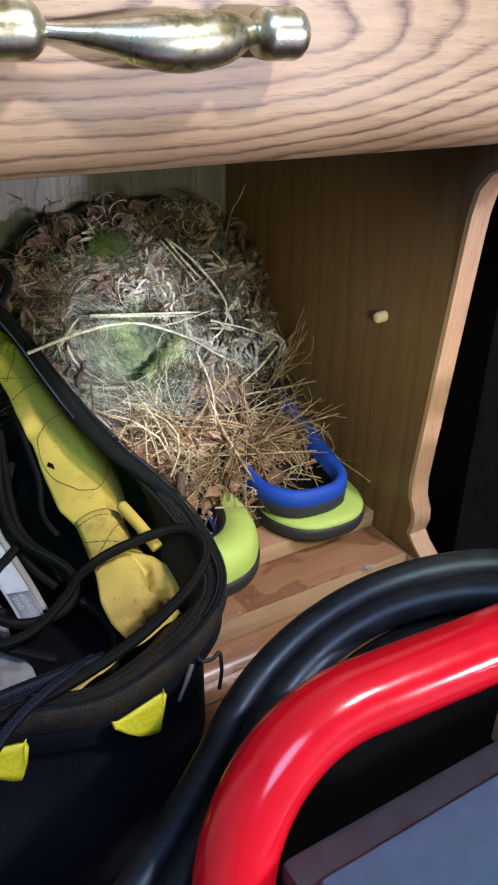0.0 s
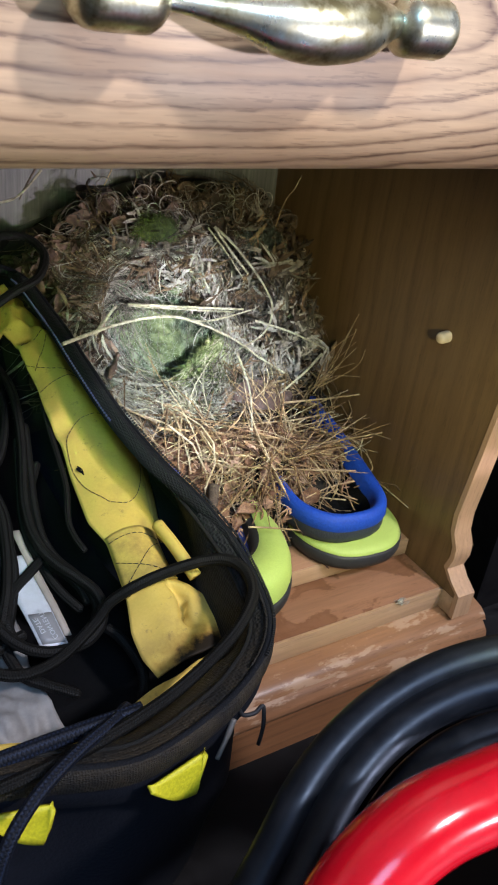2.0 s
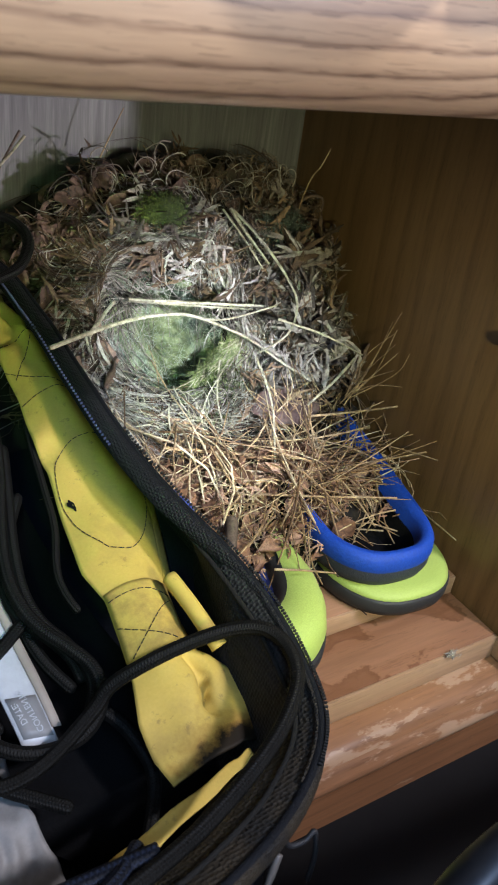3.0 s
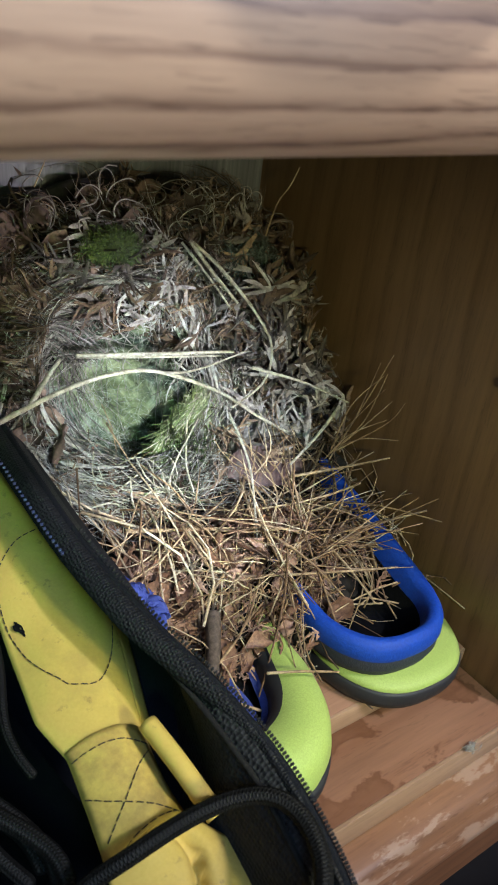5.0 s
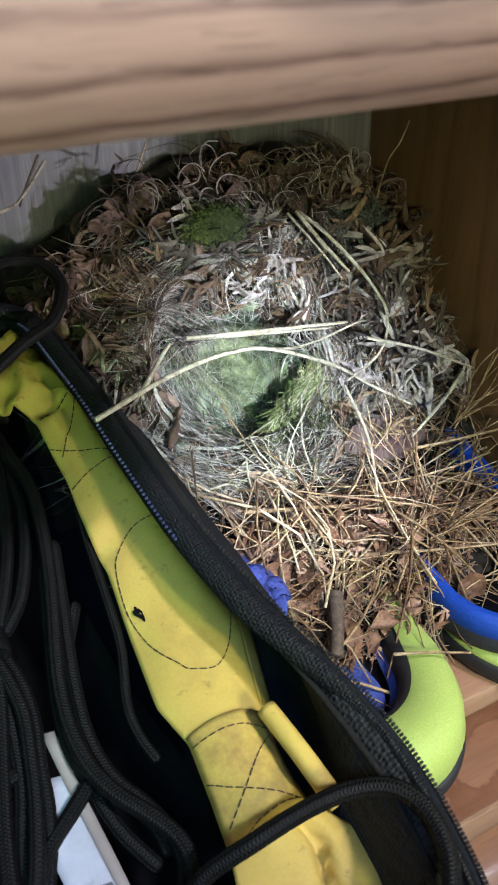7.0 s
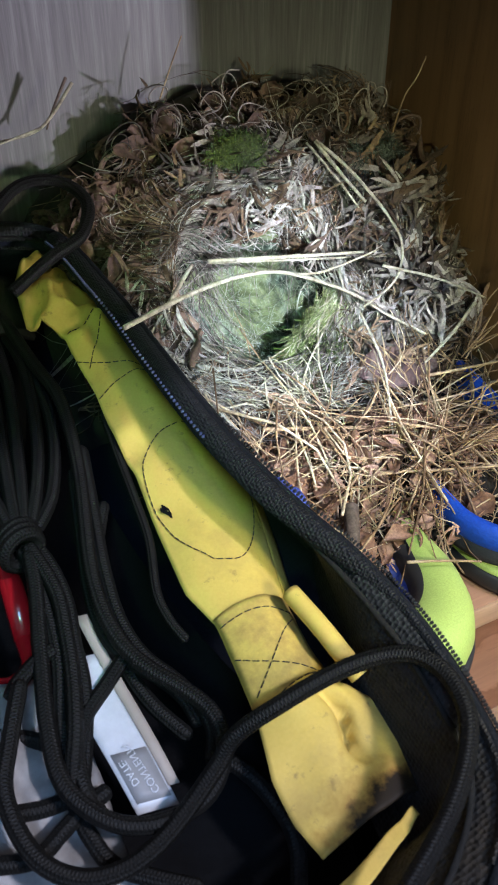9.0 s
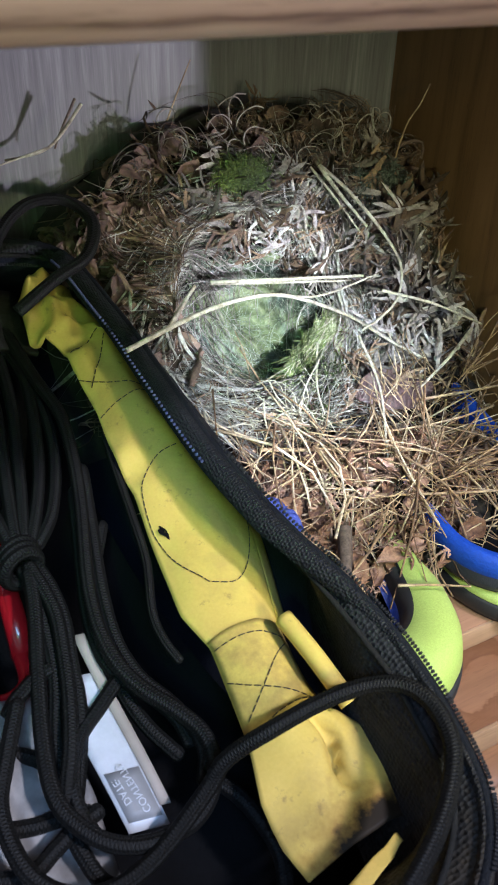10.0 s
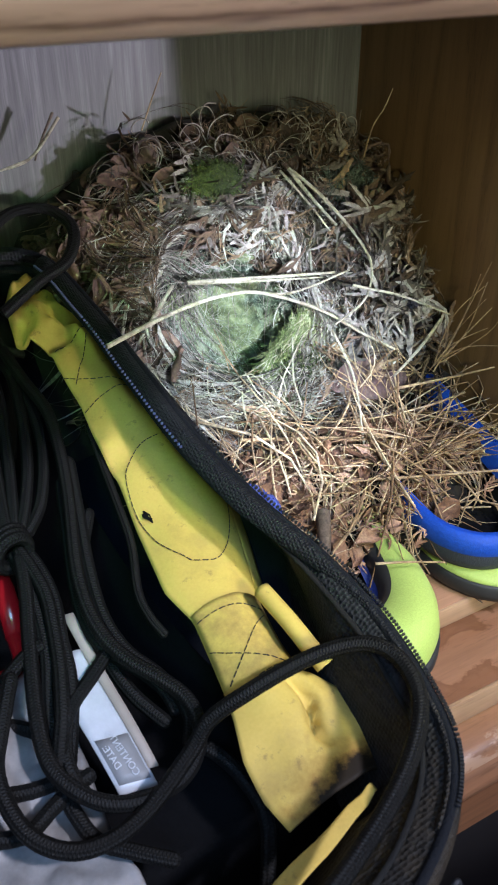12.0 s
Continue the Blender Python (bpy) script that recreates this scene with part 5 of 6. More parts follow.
def follow(u, v, length, heading, bend, rise, rng, n=8, over_cup=False):
    """A line that hugs the bank, starting round the cup (heading 0) or off it, and slowly turning."""
    out, step = [], length / (n - 1)
    w, lift = heading, rise
    for i in range(n):
        out.append(bank_point(u, v, lift))
        r = math.hypot(u, v) + 1e-6
        tu, tv = -v / r, u / r
        du, dv = tu * math.cos(w) - tv * math.sin(w), tv * math.cos(w) + tu * math.sin(w)
        u, v = u + du * step, v + dv * step
        if not over_cup and in_cup(u + 0.004, v - 0.006, 0.95):
            u, v = u * 1.12, v * 1.12
        w += bend * step + rng.normal(0, 0.10)
        lift += rng.normal(0, 0.0009)
    pts = np.array(out)
    pts[1:-1] = 0.5 * pts[1:-1] + 0.25 * (pts[:-2] + pts[2:])
    return clamp_in(pts)


def lobed_leaf(tangle, p, d, nrm, size, rng, width=0.11):
    """A dry, deeply lobed leaf: narrow curling fingers off a curled midrib."""
    nrm = nrm + rng.normal(0, 0.5, 3)
    nrm /= np.linalg.norm(nrm)
    d = d - nrm * float(d @ nrm)
    d /= np.linalg.norm(d) + 1e-9
    side = np.cross(nrm, d)
    mid = curved(p, d, nrm, size, rng.uniform(-0.9, 0.9), rng.uniform(0.05, 0.30) * size, 8)
    first = tangle.ribbon(clamp_in(mid), size * width, nrm, 0.4)
    hook = rng.uniform(-0.5, 0.5)
    for k in (1, 2, 3, 4, 5, 6):
        for sgn in (-1, 1):
            if rng.random() < 0.16:
                continue
            q = np.array(mid[k])
            dd = d * rng.uniform(0.5, 1.1) + side * sgn * rng.uniform(0.5, 1.0)
            dd /= np.linalg.norm(dd)
            ln = size * rng.uniform(0.16, 0.50) * (1.15 - 0.10 * k)
            turn = side * sgn * rng.uniform(-0.7, 0.3) * ln + d * rng.uniform(-0.2, 0.6) * ln
            rise = rng.uniform(-0.35, 0.75) + hook
            tip = [q + dd * ln * s + turn * s * s + nrm * ln * rise * s * s for s in (0.0, 0.3, 0.6, 0.85, 1.0)]
            at = first + 3 * k
            tangle.ribbon(clamp_in(tip), size * width * rng.uniform(0.55, 0.95), nrm, 0.4, 0.85, (at, at + 1, at + 2))


def curled_leaf(tangle, p, d, nrm, size, rng):
    """A broad dead leaf, rolled across and along, with a ragged outline."""
    nrm = nrm + rng.normal(0, 0.45, 3)
    nrm /= np.linalg.norm(nrm)
    d = d - nrm * float(d @ nrm)
    d /= np.linalg.norm(d) + 1e-9
    side = np.cross(nrm, d)
    roll, arch, ph = rng.uniform(0.6, 2.0), rng.uniform(-0.5, 0.6), rng.uniform(0, 6)
    n, m = 9, 7
    base = len(tangle.verts)
    pts = []
    for i in range(n):
        s = i / (n - 1)
        w = size * rng.uniform(0.26, 0.36) * math.sin(math.pi * min(1, 0.08 + 0.90 * s)) ** 0.7
        for k in range(m):
            q = (k / (m - 1) - 0.5) * 2
            a = q * roll
            pts.append(p + d * size * (s - 0.5) + side * w * math.sin(a) / roll * 1.3 + nrm * (w * (1 - math.cos(a)) / roll + size * arch * (s - 0.5) ** 2 + 0.0012 * math.sin(7 * s + 3 * q + ph)))
    tangle.verts += list(clamp_in(pts))
    for i in range(n - 1):
        for k in range(m - 1):
            a = base + i * m + k
            tangle.faces.append((a, a + 1, a + m + 1, a + m))


def ringlet(u, v, radius, turns, rng, n=14):
    """A fibre that coils on the bank."""
    a0, sgn = rng.uniform(0, 6.28), rng.choice((-1, 1))
    rise, out = rng.uniform(0.0, 0.007), []
    for i in range(n):
        s = i / (n - 1)
        a = a0 + sgn * turns * 2 * math.pi * s
        r = radius * (1 - 0.35 * s)
        out.append(bank_point(u + r * math.cos(a), v + r * math.sin(a) * 0.8, rise + 0.003 * math.sin(4 * s)))
    return clamp_in(out)


def swirl(u, v, rng, spread=0.7):
    """Out of the bank, and a direction round the cup, scattered."""
    n, a, b = frame_at(u, v)
    r = math.hypot(u, v) + 1e-6
    t = a * (-v / r) + b * (u / r)
    w = rng.normal(0, spread)
    return n, t * math.cos(w) + np.cross(n, t) * math.sin(w)


def in_cup(u, v, grow=1.0):
    return math.hypot((u - 0.001) / (0.041 * grow), (v - 0.007) / (0.037 * grow)) < 1


def tress(tangle, u, v, length, heading, bend, rise, count, rng, r=(0.00014, 0.00036), spread=0.0035):
    """A lock of fibres that lie side by side."""
    for _ in range(count):
        uu, vv = u + rng.normal(0, spread), v + rng.normal(0, spread)
        if covered(uu, vv):
            tangle.stem(follow(uu, vv, length * rng.uniform(0.6, 1.15), heading + rng.normal(0, 0.14), bend + rng.normal(0, 6), rise + rng.uniform(-0.003, 0.003), rng, 9), rng.uniform(*r), 3)


# dead leaves, rootlets and bleached blades, wound round the cup
brown, grey, stems, roots, blades, broad, coils, blade_locks = Tangle(), Tangle(), Tangle(), Tangle(), Tangle(), Tangle(), Tangle(), Tangle()
for _ in range(520):
    u, v = rng.uniform(-0.095, 0.120), rng.uniform(-0.055, 0.102)
    if in_cup(u, v, 1.25) or not covered(u, v):
        continue
    n, d = swirl(u, v, rng, 1.3)
    lobed_leaf(brown, bank_point(u, v, rng.uniform(-0.006, 0.003)), d, n, rng.uniform(0.013, 0.028), rng, rng.uniform(0.045, 0.085))
# broad rolled leaves, most of them on the upper and outer slopes
for _ in range(420):
    u, v = rng.uniform(-0.090, 0.118), rng.uniform(-0.02, 0.098)
    if in_cup(u, v, 1.45) or not covered(u, v) or (math.hypot(u - 0.02, v) < 0.055 and rng.random() < 0.7):
        continue
    n, d = swirl(u, v, rng, 1.0)
    curled_leaf(broad, bank_point(u, v, rng.uniform(-0.005, 0.005)), d, n, rng.uniform(0.007, 0.017), rng)
for _ in range(1300):
    u, v = rng.uniform(-0.095, 0.121), rng.uniform(-0.07, 0.102)
    if in_cup(u, v, 1.1) or not covered(u, v):
        continue
    roots.stem(follow(u, v, rng.uniform(0.012, 0.05), rng.normal(0, 1.0), rng.normal(0, 130), rng.uniform(-0.003, 0.006), rng), rng.uniform(0.00016, 0.00042), 3)
for _ in range(240):
    u, v = rng.uniform(-0.085, 0.119), rng.uniform(-0.03, 0.098)
    if in_cup(u, v, 1.2) or not covered(u, v):
        continue
    coils.stem(ringlet(u, v, rng.uniform(0.004, 0.014), rng.uniform(0.25, 0.75), rng), rng.uniform(0.00018, 0.00045), 4)
for _ in range(420):
    a, r = rng.uniform(-0.9, 1.95), rng.uniform(0.036, 0.090)
    u, v = r * math.cos(a) * 1.10 + 0.010, r * math.sin(a) * 0.78 + 0.002
    if u > 0.118 or in_cup(u, v, 1.42 if v < 0.022 else 0.92) or not covered(u, v):
        continue
    n, d = swirl(u, v, rng, 0.8)
    over_cup = in_cup(u, v, 1.42)
    lobed_leaf(brown if rng.random() < (0.62 if over_cup else 0.18) else grey, bank_point(u, v, rng.uniform(-0.003, 0.003) if over_cup else rng.uniform(-0.002, 0.009)), d, n, rng.uniform(0.015, 0.032), rng, rng.uniform(0.055, 0.110))
for _ in range(250):
    a, r = rng.uniform(-0.6, 3.4), rng.uniform(0.038, 0.070)
    u, v = r * math.cos(a) * 1.08 + 0.004, r * math.sin(a) * 0.85
    if in_cup(u, v) or not covered(u, v):
        continue
    n, _d = swirl(u, v, rng)
    blades.ribbon(follow(u, v, rng.uniform(0.025, 0.075), rng.normal(0, 0.40), rng.normal(0, 14), rng.uniform(0.001, 0.008), rng, 10), rng.uniform(0.0008, 0.0022), n, 0.35, 0.5)
for _ in range(420):
    a, r = rng.uniform(0, 2 * math.pi), rng.uniform(0.036, 0.085)
    u, v = r * math.cos(a) * 1.08, r * math.sin(a) * 0.85
    if not covered(u, v):
        continue
    stems.stem(follow(u, v, rng.uniform(0.02, 0.07), rng.normal(0, 0.65), rng.normal(0, 25), rng.uniform(0.0, 0.009), rng), rng.uniform(0.00014, 0.00042), 4)
for _ in range(220):
    a, r = rng.uniform(0, 2 * math.pi), rng.uniform(0.042, 0.095)
    u, v = r * math.cos(a) * 1.08 + 0.008, r * math.sin(a) * 0.80
    if not covered(u, v):
        continue
    stems.stem(follow(u, v, rng.uniform(0.015, 0.05), rng.normal(0, 0.9), rng.normal(0, 60), rng.uniform(0.004, 0.012), rng, 9), rng.uniform(0.00010, 0.00026), 3)
for _ in range(170):
    a = rng.uniform(1.9, 5.2)
    u, v = 0.040 * math.cos(a) * rng.uniform(0.75, 1.1), 0.006 + 0.036 * math.sin(a) * rng.uniform(0.75, 1.1)
    stems.stem(follow(u, v, rng.uniform(0.012, 0.035), rng.normal(0, 0.5), rng.normal(0, 20), rng.uniform(0.002, 0.007), rng, 8, True), rng.uniform(0.00016, 0.0004), 4)
# combed locks: pale ones curl over the cup, darker ones over the outer slopes
for _ in range(30):
    a, r = rng.uniform(0.2, 2.9), rng.uniform(0.044, 0.074)
    tress(stems, r * math.cos(a) * 1.08 + 0.012, r * math.sin(a) * 0.86, rng.uniform(0.03, 0.065), rng.normal(0, 0.25), rng.normal(10, 14), rng.uniform(0.003, 0.010), 10, rng)
for _ in range(44):
    u, v = rng.uniform(-0.085, 0.112), rng.uniform(-0.01, 0.092)
    if math.hypot(u, v) > 0.058:
        tress(roots, u, v, rng.uniform(0.018, 0.045), rng.normal(0, 1.1), rng.normal(0, 60), rng.uniform(0.002, 0.009), 9, rng)
for _ in range(52):
    a = rng.uniform(3.2, 5.7)
    tress(blade_locks, rng.uniform(0.044, 0.064) * math.cos(a) * 1.05, rng.uniform(0.042, 0.060) * math.sin(a) * 0.95, rng.uniform(0.022, 0.055), rng.normal(0, 0.35), rng.normal(8, 10), rng.uniform(0.002, 0.008), 7, rng, (0.00012, 0.00042))
for _ in range(150):
    a = rng.uniform(0.0, 3.4)
    u, v = 0.001 + 0.040 * math.cos(a) * rng.uniform(0.72, 1.15), 0.008 + 0.036 * math.sin(a) * rng.uniform(0.72, 1.15)
    stems.stem(follow(u, v, rng.uniform(0.010, 0.034), rng.normal(0, 0.7), rng.normal(10, 30), rng.uniform(0.001, 0.006), rng, 8, True), rng.uniform(0.00012, 0.00034), 3)
for _ in range(260):
    a = rng.uniform(-1.2, 2.6)
    u, v = 0.001 + 0.041 * math.cos(a) * rng.uniform(1.0, 1.55), 0.007 + 0.037 * math.sin(a) * rng.uniform(1.0, 1.55)
    if covered(u, v):
        stems.stem(follow(u, v, rng.uniform(0.014, 0.045), rng.normal(0, 0.45), rng.normal(8, 25), rng.uniform(0.001, 0.007), rng, 9), rng.uniform(0.00018, 0.00050), 4)
# ragged curls along the outer side
for _ in range(150):
    u, v = rng.uniform(0.074, 0.121), rng.uniform(-0.03, 0.088)
    if not covered(u, v) or (u > 0.092 and v > 0.060):
        continue
    n, d = swirl(u, v, rng, 1.3)
    lobed_leaf(grey if rng.random() < 0.55 else brown, bank_point(u, v, rng.uniform(-0.003, 0.006)), d, n, rng.uniform(0.015, 0.034), rng, rng.uniform(0.07, 0.13))
for _ in range(120):
    u, v = rng.uniform(-0.075, 0.118), rng.uniform(0.070, 0.098)
    if covered(u, v):
        coils.stem(ringlet(u, v, rng.uniform(0.005, 0.012), rng.uniform(0.3, 0.7), rng) + np.array([0, -0.004, rng.uniform(0.0, 0.010)]), rng.uniform(0.0002, 0.0005), 4)
# rosy scraps beside the cup, larger dead leaves near the top, and two fans of long brown fibres
for _ in range(150):
    u, v = rng.uniform(-0.084, -0.042), rng.uniform(-0.015, 0.066)
    n, d = swirl(u, v, rng, 1.2)
    curled_leaf(broad, bank_point(u, v, rng.uniform(0.001, 0.007)), d, n, rng.uniform(0.009, 0.021), rng)
for u, v, size in ((0.030, 0.074, 0.026), (0.016, 0.080, 0.022), (0.052, 0.070, 0.020), (-0.022, 0.072, 0.018), (-0.040, 0.078, 0.022), (0.100, 0.020, 0.020), (0.094, 0.045, 0.018)):
    n, d = swirl(u, v, rng, 0.8)
    curled_leaf(broad, bank_point(u, v, 0.007), d, n, size, rng)
for u, v, w in ((-0.052, 0.052, 1.5), (-0.040, 0.060, 1.3), (-0.066, 0.046, 1.2), (-0.062, 0.024, 1.7), (-0.056, 0.012, 1.4), (-0.072, 0.034, 0.9), (-0.048, 0.036, 1.6), (0.098, 0.082, 0.4)):
    tress(roots, u, v, 0.036, w, 25.0, 0.009, 34, rng, (0.00018, 0.00045), 0.005)
# long strap-like leaves that curl over the upper and outer slopes
for _ in range(120):
    u, v = rng.uniform(-0.080, 0.116), rng.uniform(-0.01, 0.096)
    if not covered(u, v) or (v < 0.045 and u < 0.065 and u > -0.045):
        continue
    n, _d = swirl(u, v, rng)
    broad.ribbon(ringlet(u, v, rng.uniform(0.006, 0.014), rng.uniform(0.3, 0.8), rng, 12), rng.uniform(0.0012, 0.0036), n + rng.normal(0, 0.4, 3), 0.5, 0.5)
part("broad_leaves", broad.geo(), ROSE_LEAF, nest, "rolled broad rosy-brown dead leaves", "stuff")
part("coiled_fibres", coils.geo(), GREY_LEAF, nest, "coiled grey-brown fibres", "stuff")
part("brown_leaves", brown.geo(), BROWN_LEAF, nest, "curled dead brown leaves", "stuff")
part("grey_leaves", grey.geo(), GREY_LEAF, nest, "grey-beige curled dry leaves", "stuff")
part("rootlets", roots.geo(), BROWN_LEAF, nest, "fine brown rootlets", "stuff")
part("grey_stems", stems.geo(), GREY_LEAF, nest, "bleached grass stems", "stuff")
part("straw_locks", blade_locks.geo(), PALE_LEAF, nest, "bleached straw wound round the cup", "stuff")
part("grass_blades", blades.geo(), PALE_LEAF, nest, "bleached flat grass blades", "stuff")

# cup lining: felted down with loose hairs, greenish stems on the near lip
felt = []
for k in range(31):
    ring = []
    for i in range(110):
        a = 2 * math.pi * i / 110
        r = (k / 30) * (1.0 + 0.40 * noise.noise(Vector((math.cos(a) * 2.2, math.sin(a) * 2.2, 4))) + 0.16 * noise.noise(Vector((math.cos(a) * 7, math.sin(a) * 7, 6))))
        u, v = -0.001 + 0.036 * r * math.cos(a), 0.010 + 0.033 * r * math.sin(a)
        ring.append(bank_point(u, v, 0.0016 - 0.006 * (k / 30) ** 3 + 0.0040 * noise.noise(Vector((u * 90, v * 90, 1))) + 0.0016 * noise.noise(Vector((u * 300, v * 300, 2)))))
    felt.append(ring)
part("cup_felt", sheet(felt, close_u=True), FELT, nest, "pale green felted cup lining")
down, lip, moss, fern = Tangle(), Tangle(), Tangle(), Tangle()
for _ in range(900):
    a, r = rng.uniform(0, 2 * math.pi), math.sqrt(rng.random()) * 1.2
    u, v = -0.004 + 0.037 * r * math.cos(a), 0.012 + 0.035 * r * math.sin(a)
    if u > 0.012 and v < 0.012 and rng.random() < 0.8:
        continue
    n, d = swirl(u, v, rng, 1.4)
    down.stem(curved(bank_point(u, v, rng.uniform(0.0005, 0.003)), d, n, rng.uniform(0.005, 0.019), rng.normal(0, 1.3), rng.uniform(0, 0.0035), 5), rng.uniform(0.00006, 0.00016), 3)
def lip_point(u, v, lift):
    """On the mat that bridges the near side of the cup."""
    return bank_point(u, v, lift) - DIG * (0.78 * max(0.0, cup_depth(u, v)))


for _ in range(1500):
    a, r = rng.uniform(0, 2 * math.pi), math.sqrt(rng.random())
    u, v = 0.024 + 0.023 * r * math.cos(a), -0.021 + 0.015 * r * math.sin(a)
    v += 0.55 * (u - 0.024)
    if math.hypot((u + 0.002) / 0.026, (v - 0.011) / 0.024) < rng.uniform(0.72, 1.02):
        continue
    w, ln = rng.normal(0.60, 0.38), rng.uniform(0.007, 0.022)
    du, dv = math.cos(w) * ln / 5, math.sin(w) * ln / 5
    lift, bow = rng.uniform(0.0, 0.0045), rng.normal(0, 0.0012)
    (fern if rng.random() < 0.22 + 12 * max(0.0, u - 0.030) else lip).stem(clamp_in([lip_point(u + du * (k - 2.5), v + dv * (k - 2.5) + bow * (k - 2.5) ** 2 / 6, lift) for k in range(6)]), rng.uniform(0.00018, 0.00048), 4)
for cu, cv, ru, rv, count in ((0.000, 0.064, 0.0088, 0.0048, 1700), (0.026, -0.030, 0.012, 0.006, 45), (0.012, -0.050, 0.009, 0.004, 45)):
    for _ in range(count):
        u, v = rng.normal(cu, ru * 0.6), rng.normal(cv, rv * 0.6)
        n, d = swirl(u, v, rng, 2.0)
        q = bank_point(u, v, 0.0150 if cv > 0 else 0.008)
        moss.stem([q, q + (n * 0.8 + d * 0.6) * rng.uniform(0.0008, 0.002), q + (n * 0.9 + d * 1.2) * rng.uniform(0.0016, 0.003)], rng.uniform(0.0003, 0.0006), 3)
# splayed pale stems below the cup
for _ in range(70):
    s = rng.beta(2.2, 1.6)
    u, v = -0.036 + 0.055 * s + rng.normal(0, 0.009), -0.026 - 0.040 * s + rng.normal(0, 0.007)
    n, a, b = frame_at(u, v)
    w = rng.normal(-0.65, 0.32)
    fern.stem(clamp_in(curved(bank_point(u, v, rng.uniform(0.004, 0.010)), a * math.cos(w) + b * math.sin(w), n, rng.uniform(0.012, 0.042), rng.normal(0, 0.5), rng.uniform(0, 0.003), 6)), rng.uniform(0.00015, 0.00052), 4)
lichen = Tangle()
for _ in range(900):
    u, v = rng.normal(0.084, 0.0065), rng.normal(0.056, 0.006)
    n, d = swirl(u, v, rng, 2.0)
    q = bank_point(u, v, 0.008 + rng.uniform(-0.002, 0.003))
    lichen.stem(clamp_in([q, q + (n * 0.8 + d * 0.6) * rng.uniform(0.001, 0.0025), q + (n * 0.7 + d * 1.6) * rng.uniform(0.002, 0.0045)]), rng.uniform(0.0002, 0.00042), 3)
part("lichen", lichen.geo(), LICHEN, nest, "grey-green lichen tuft", "stuff")
part("cup_lining", down.geo(), DOWN, nest, "pale downy hairs of the cup lining", "stuff")
part("cup_lip", lip.geo(), GREEN_STEM, nest, "greenish woven stems of the cup lip", "stuff")
part("moss", moss.geo(), MOSS, nest, "tufts of green moss", "stuff")
part("pale_stems", fern.geo(), PALE, nest, "splayed whitish stems below the cup", "stuff")

# loose straw fan in front, over the shoes


def fan_height(y, x=-0.1):
    heap = 0.160 + 0.026 * math.exp(-((y - 0.114) / 0.028) ** 2) * (1.0 if x < -0.058 else 0.35)
    return max(heap, 0.190 + 1.3 * (y - 0.148))


straw = Tangle()
for k in range(520):
    long_one = k % 4 == 0
    x, y = rng.uniform(-0.180, -0.006), min(max(rng.normal(0.108, 0.024), 0.070 if not long_one else 0.062), 0.165)
    if x > -0.064 and y < 0.090 and rng.random() < 0.75:
        continue
    base = fan_height(y, x) + rng.uniform(-0.010, 0.006) + (0.005 if long_one else 0.0)
    ang = rng.uniform(0, 2 * math.pi)
    d = np.array([math.cos(ang), math.sin(ang) * 0.75, math.sin(ang) * 0.60 + rng.normal(0, 0.15)])
    d /= np.linalg.norm(d)
    ln = rng.uniform(0.05, 0.095) if long_one else rng.uniform(0.015, 0.055)
    pts = np.array(curved(np.array([x, y, base]), d, np.array([0, -0.6, 0.8]), ln, rng.normal(0, 0.25), rng.uniform(-0.001, 0.005), 6))
    pts[:, 0] = np.minimum(pts[:, 0], -0.001)
    pts[:, 2] = np.maximum(pts[:, 2], 0.152)
    pts[:, 1] = np.maximum(pts[:, 1], 0.040)
    straw.stem(pts, rng.uniform(0.00030, 0.00075) if long_one else rng.uniform(0.00018, 0.00050), 5)
# stiff straws that stick out past the shoe
for _ in range(30):
    a = np.array([rng.uniform(-0.085, -0.045), rng.uniform(0.085, 0.130), rng.uniform(0.172, 0.192)])
    b = np.array([rng.uniform(-0.030, -0.002), rng.uniform(0.065, 0.125), rng.uniform(0.170, 0.206)])
    straw.stem(spline([a, (a + b) / 2 + np.array([0, 0, rng.uniform(-0.002, 0.004)]), b], 3), rng.uniform(0.0003, 0.0006), 5)
chaff = Tangle()
for _ in range(620):
    x, y = rng.uniform(-0.175, -0.016), min(max(rng.normal(0.106, 0.024), 0.068), 0.165)
    if x > -0.066 and y < 0.094 and rng.random() < 0.9:
        continue
    ang = rng.uniform(0, 2 * math.pi)
    d = np.array([math.cos(ang), math.sin(ang) * 0.7, math.sin(ang) * 0.6])
    lobed_leaf(chaff, np.array([x, y, fan_height(y, x) - 0.004 + rng.uniform(-0.010, 0.006)]), d / np.linalg.norm(d), np.array([0, -0.62, 0.78]), rng.uniform(0.007, 0.015), rng, rng.uniform(0.07, 0.13))
for _ in range(150):
    x, y = rng.uniform(-0.165, -0.020), min(max(rng.normal(0.108, 0.024), 0.070), 0.160)
    if x > -0.066 and y < 0.096:
        continue
    ang = rng.uniform(0, 2 * math.pi)
    d = np.array([math.cos(ang), math.sin(ang) * 0.7, math.sin(ang) * 0.6])
    curled_leaf(chaff, np.array([x, y, fan_height(y, x) + rng.uniform(-0.006, 0.004)]), d / np.linalg.norm(d), np.array([0, -0.62, 0.78]), rng.uniform(0.008, 0.018), rng)
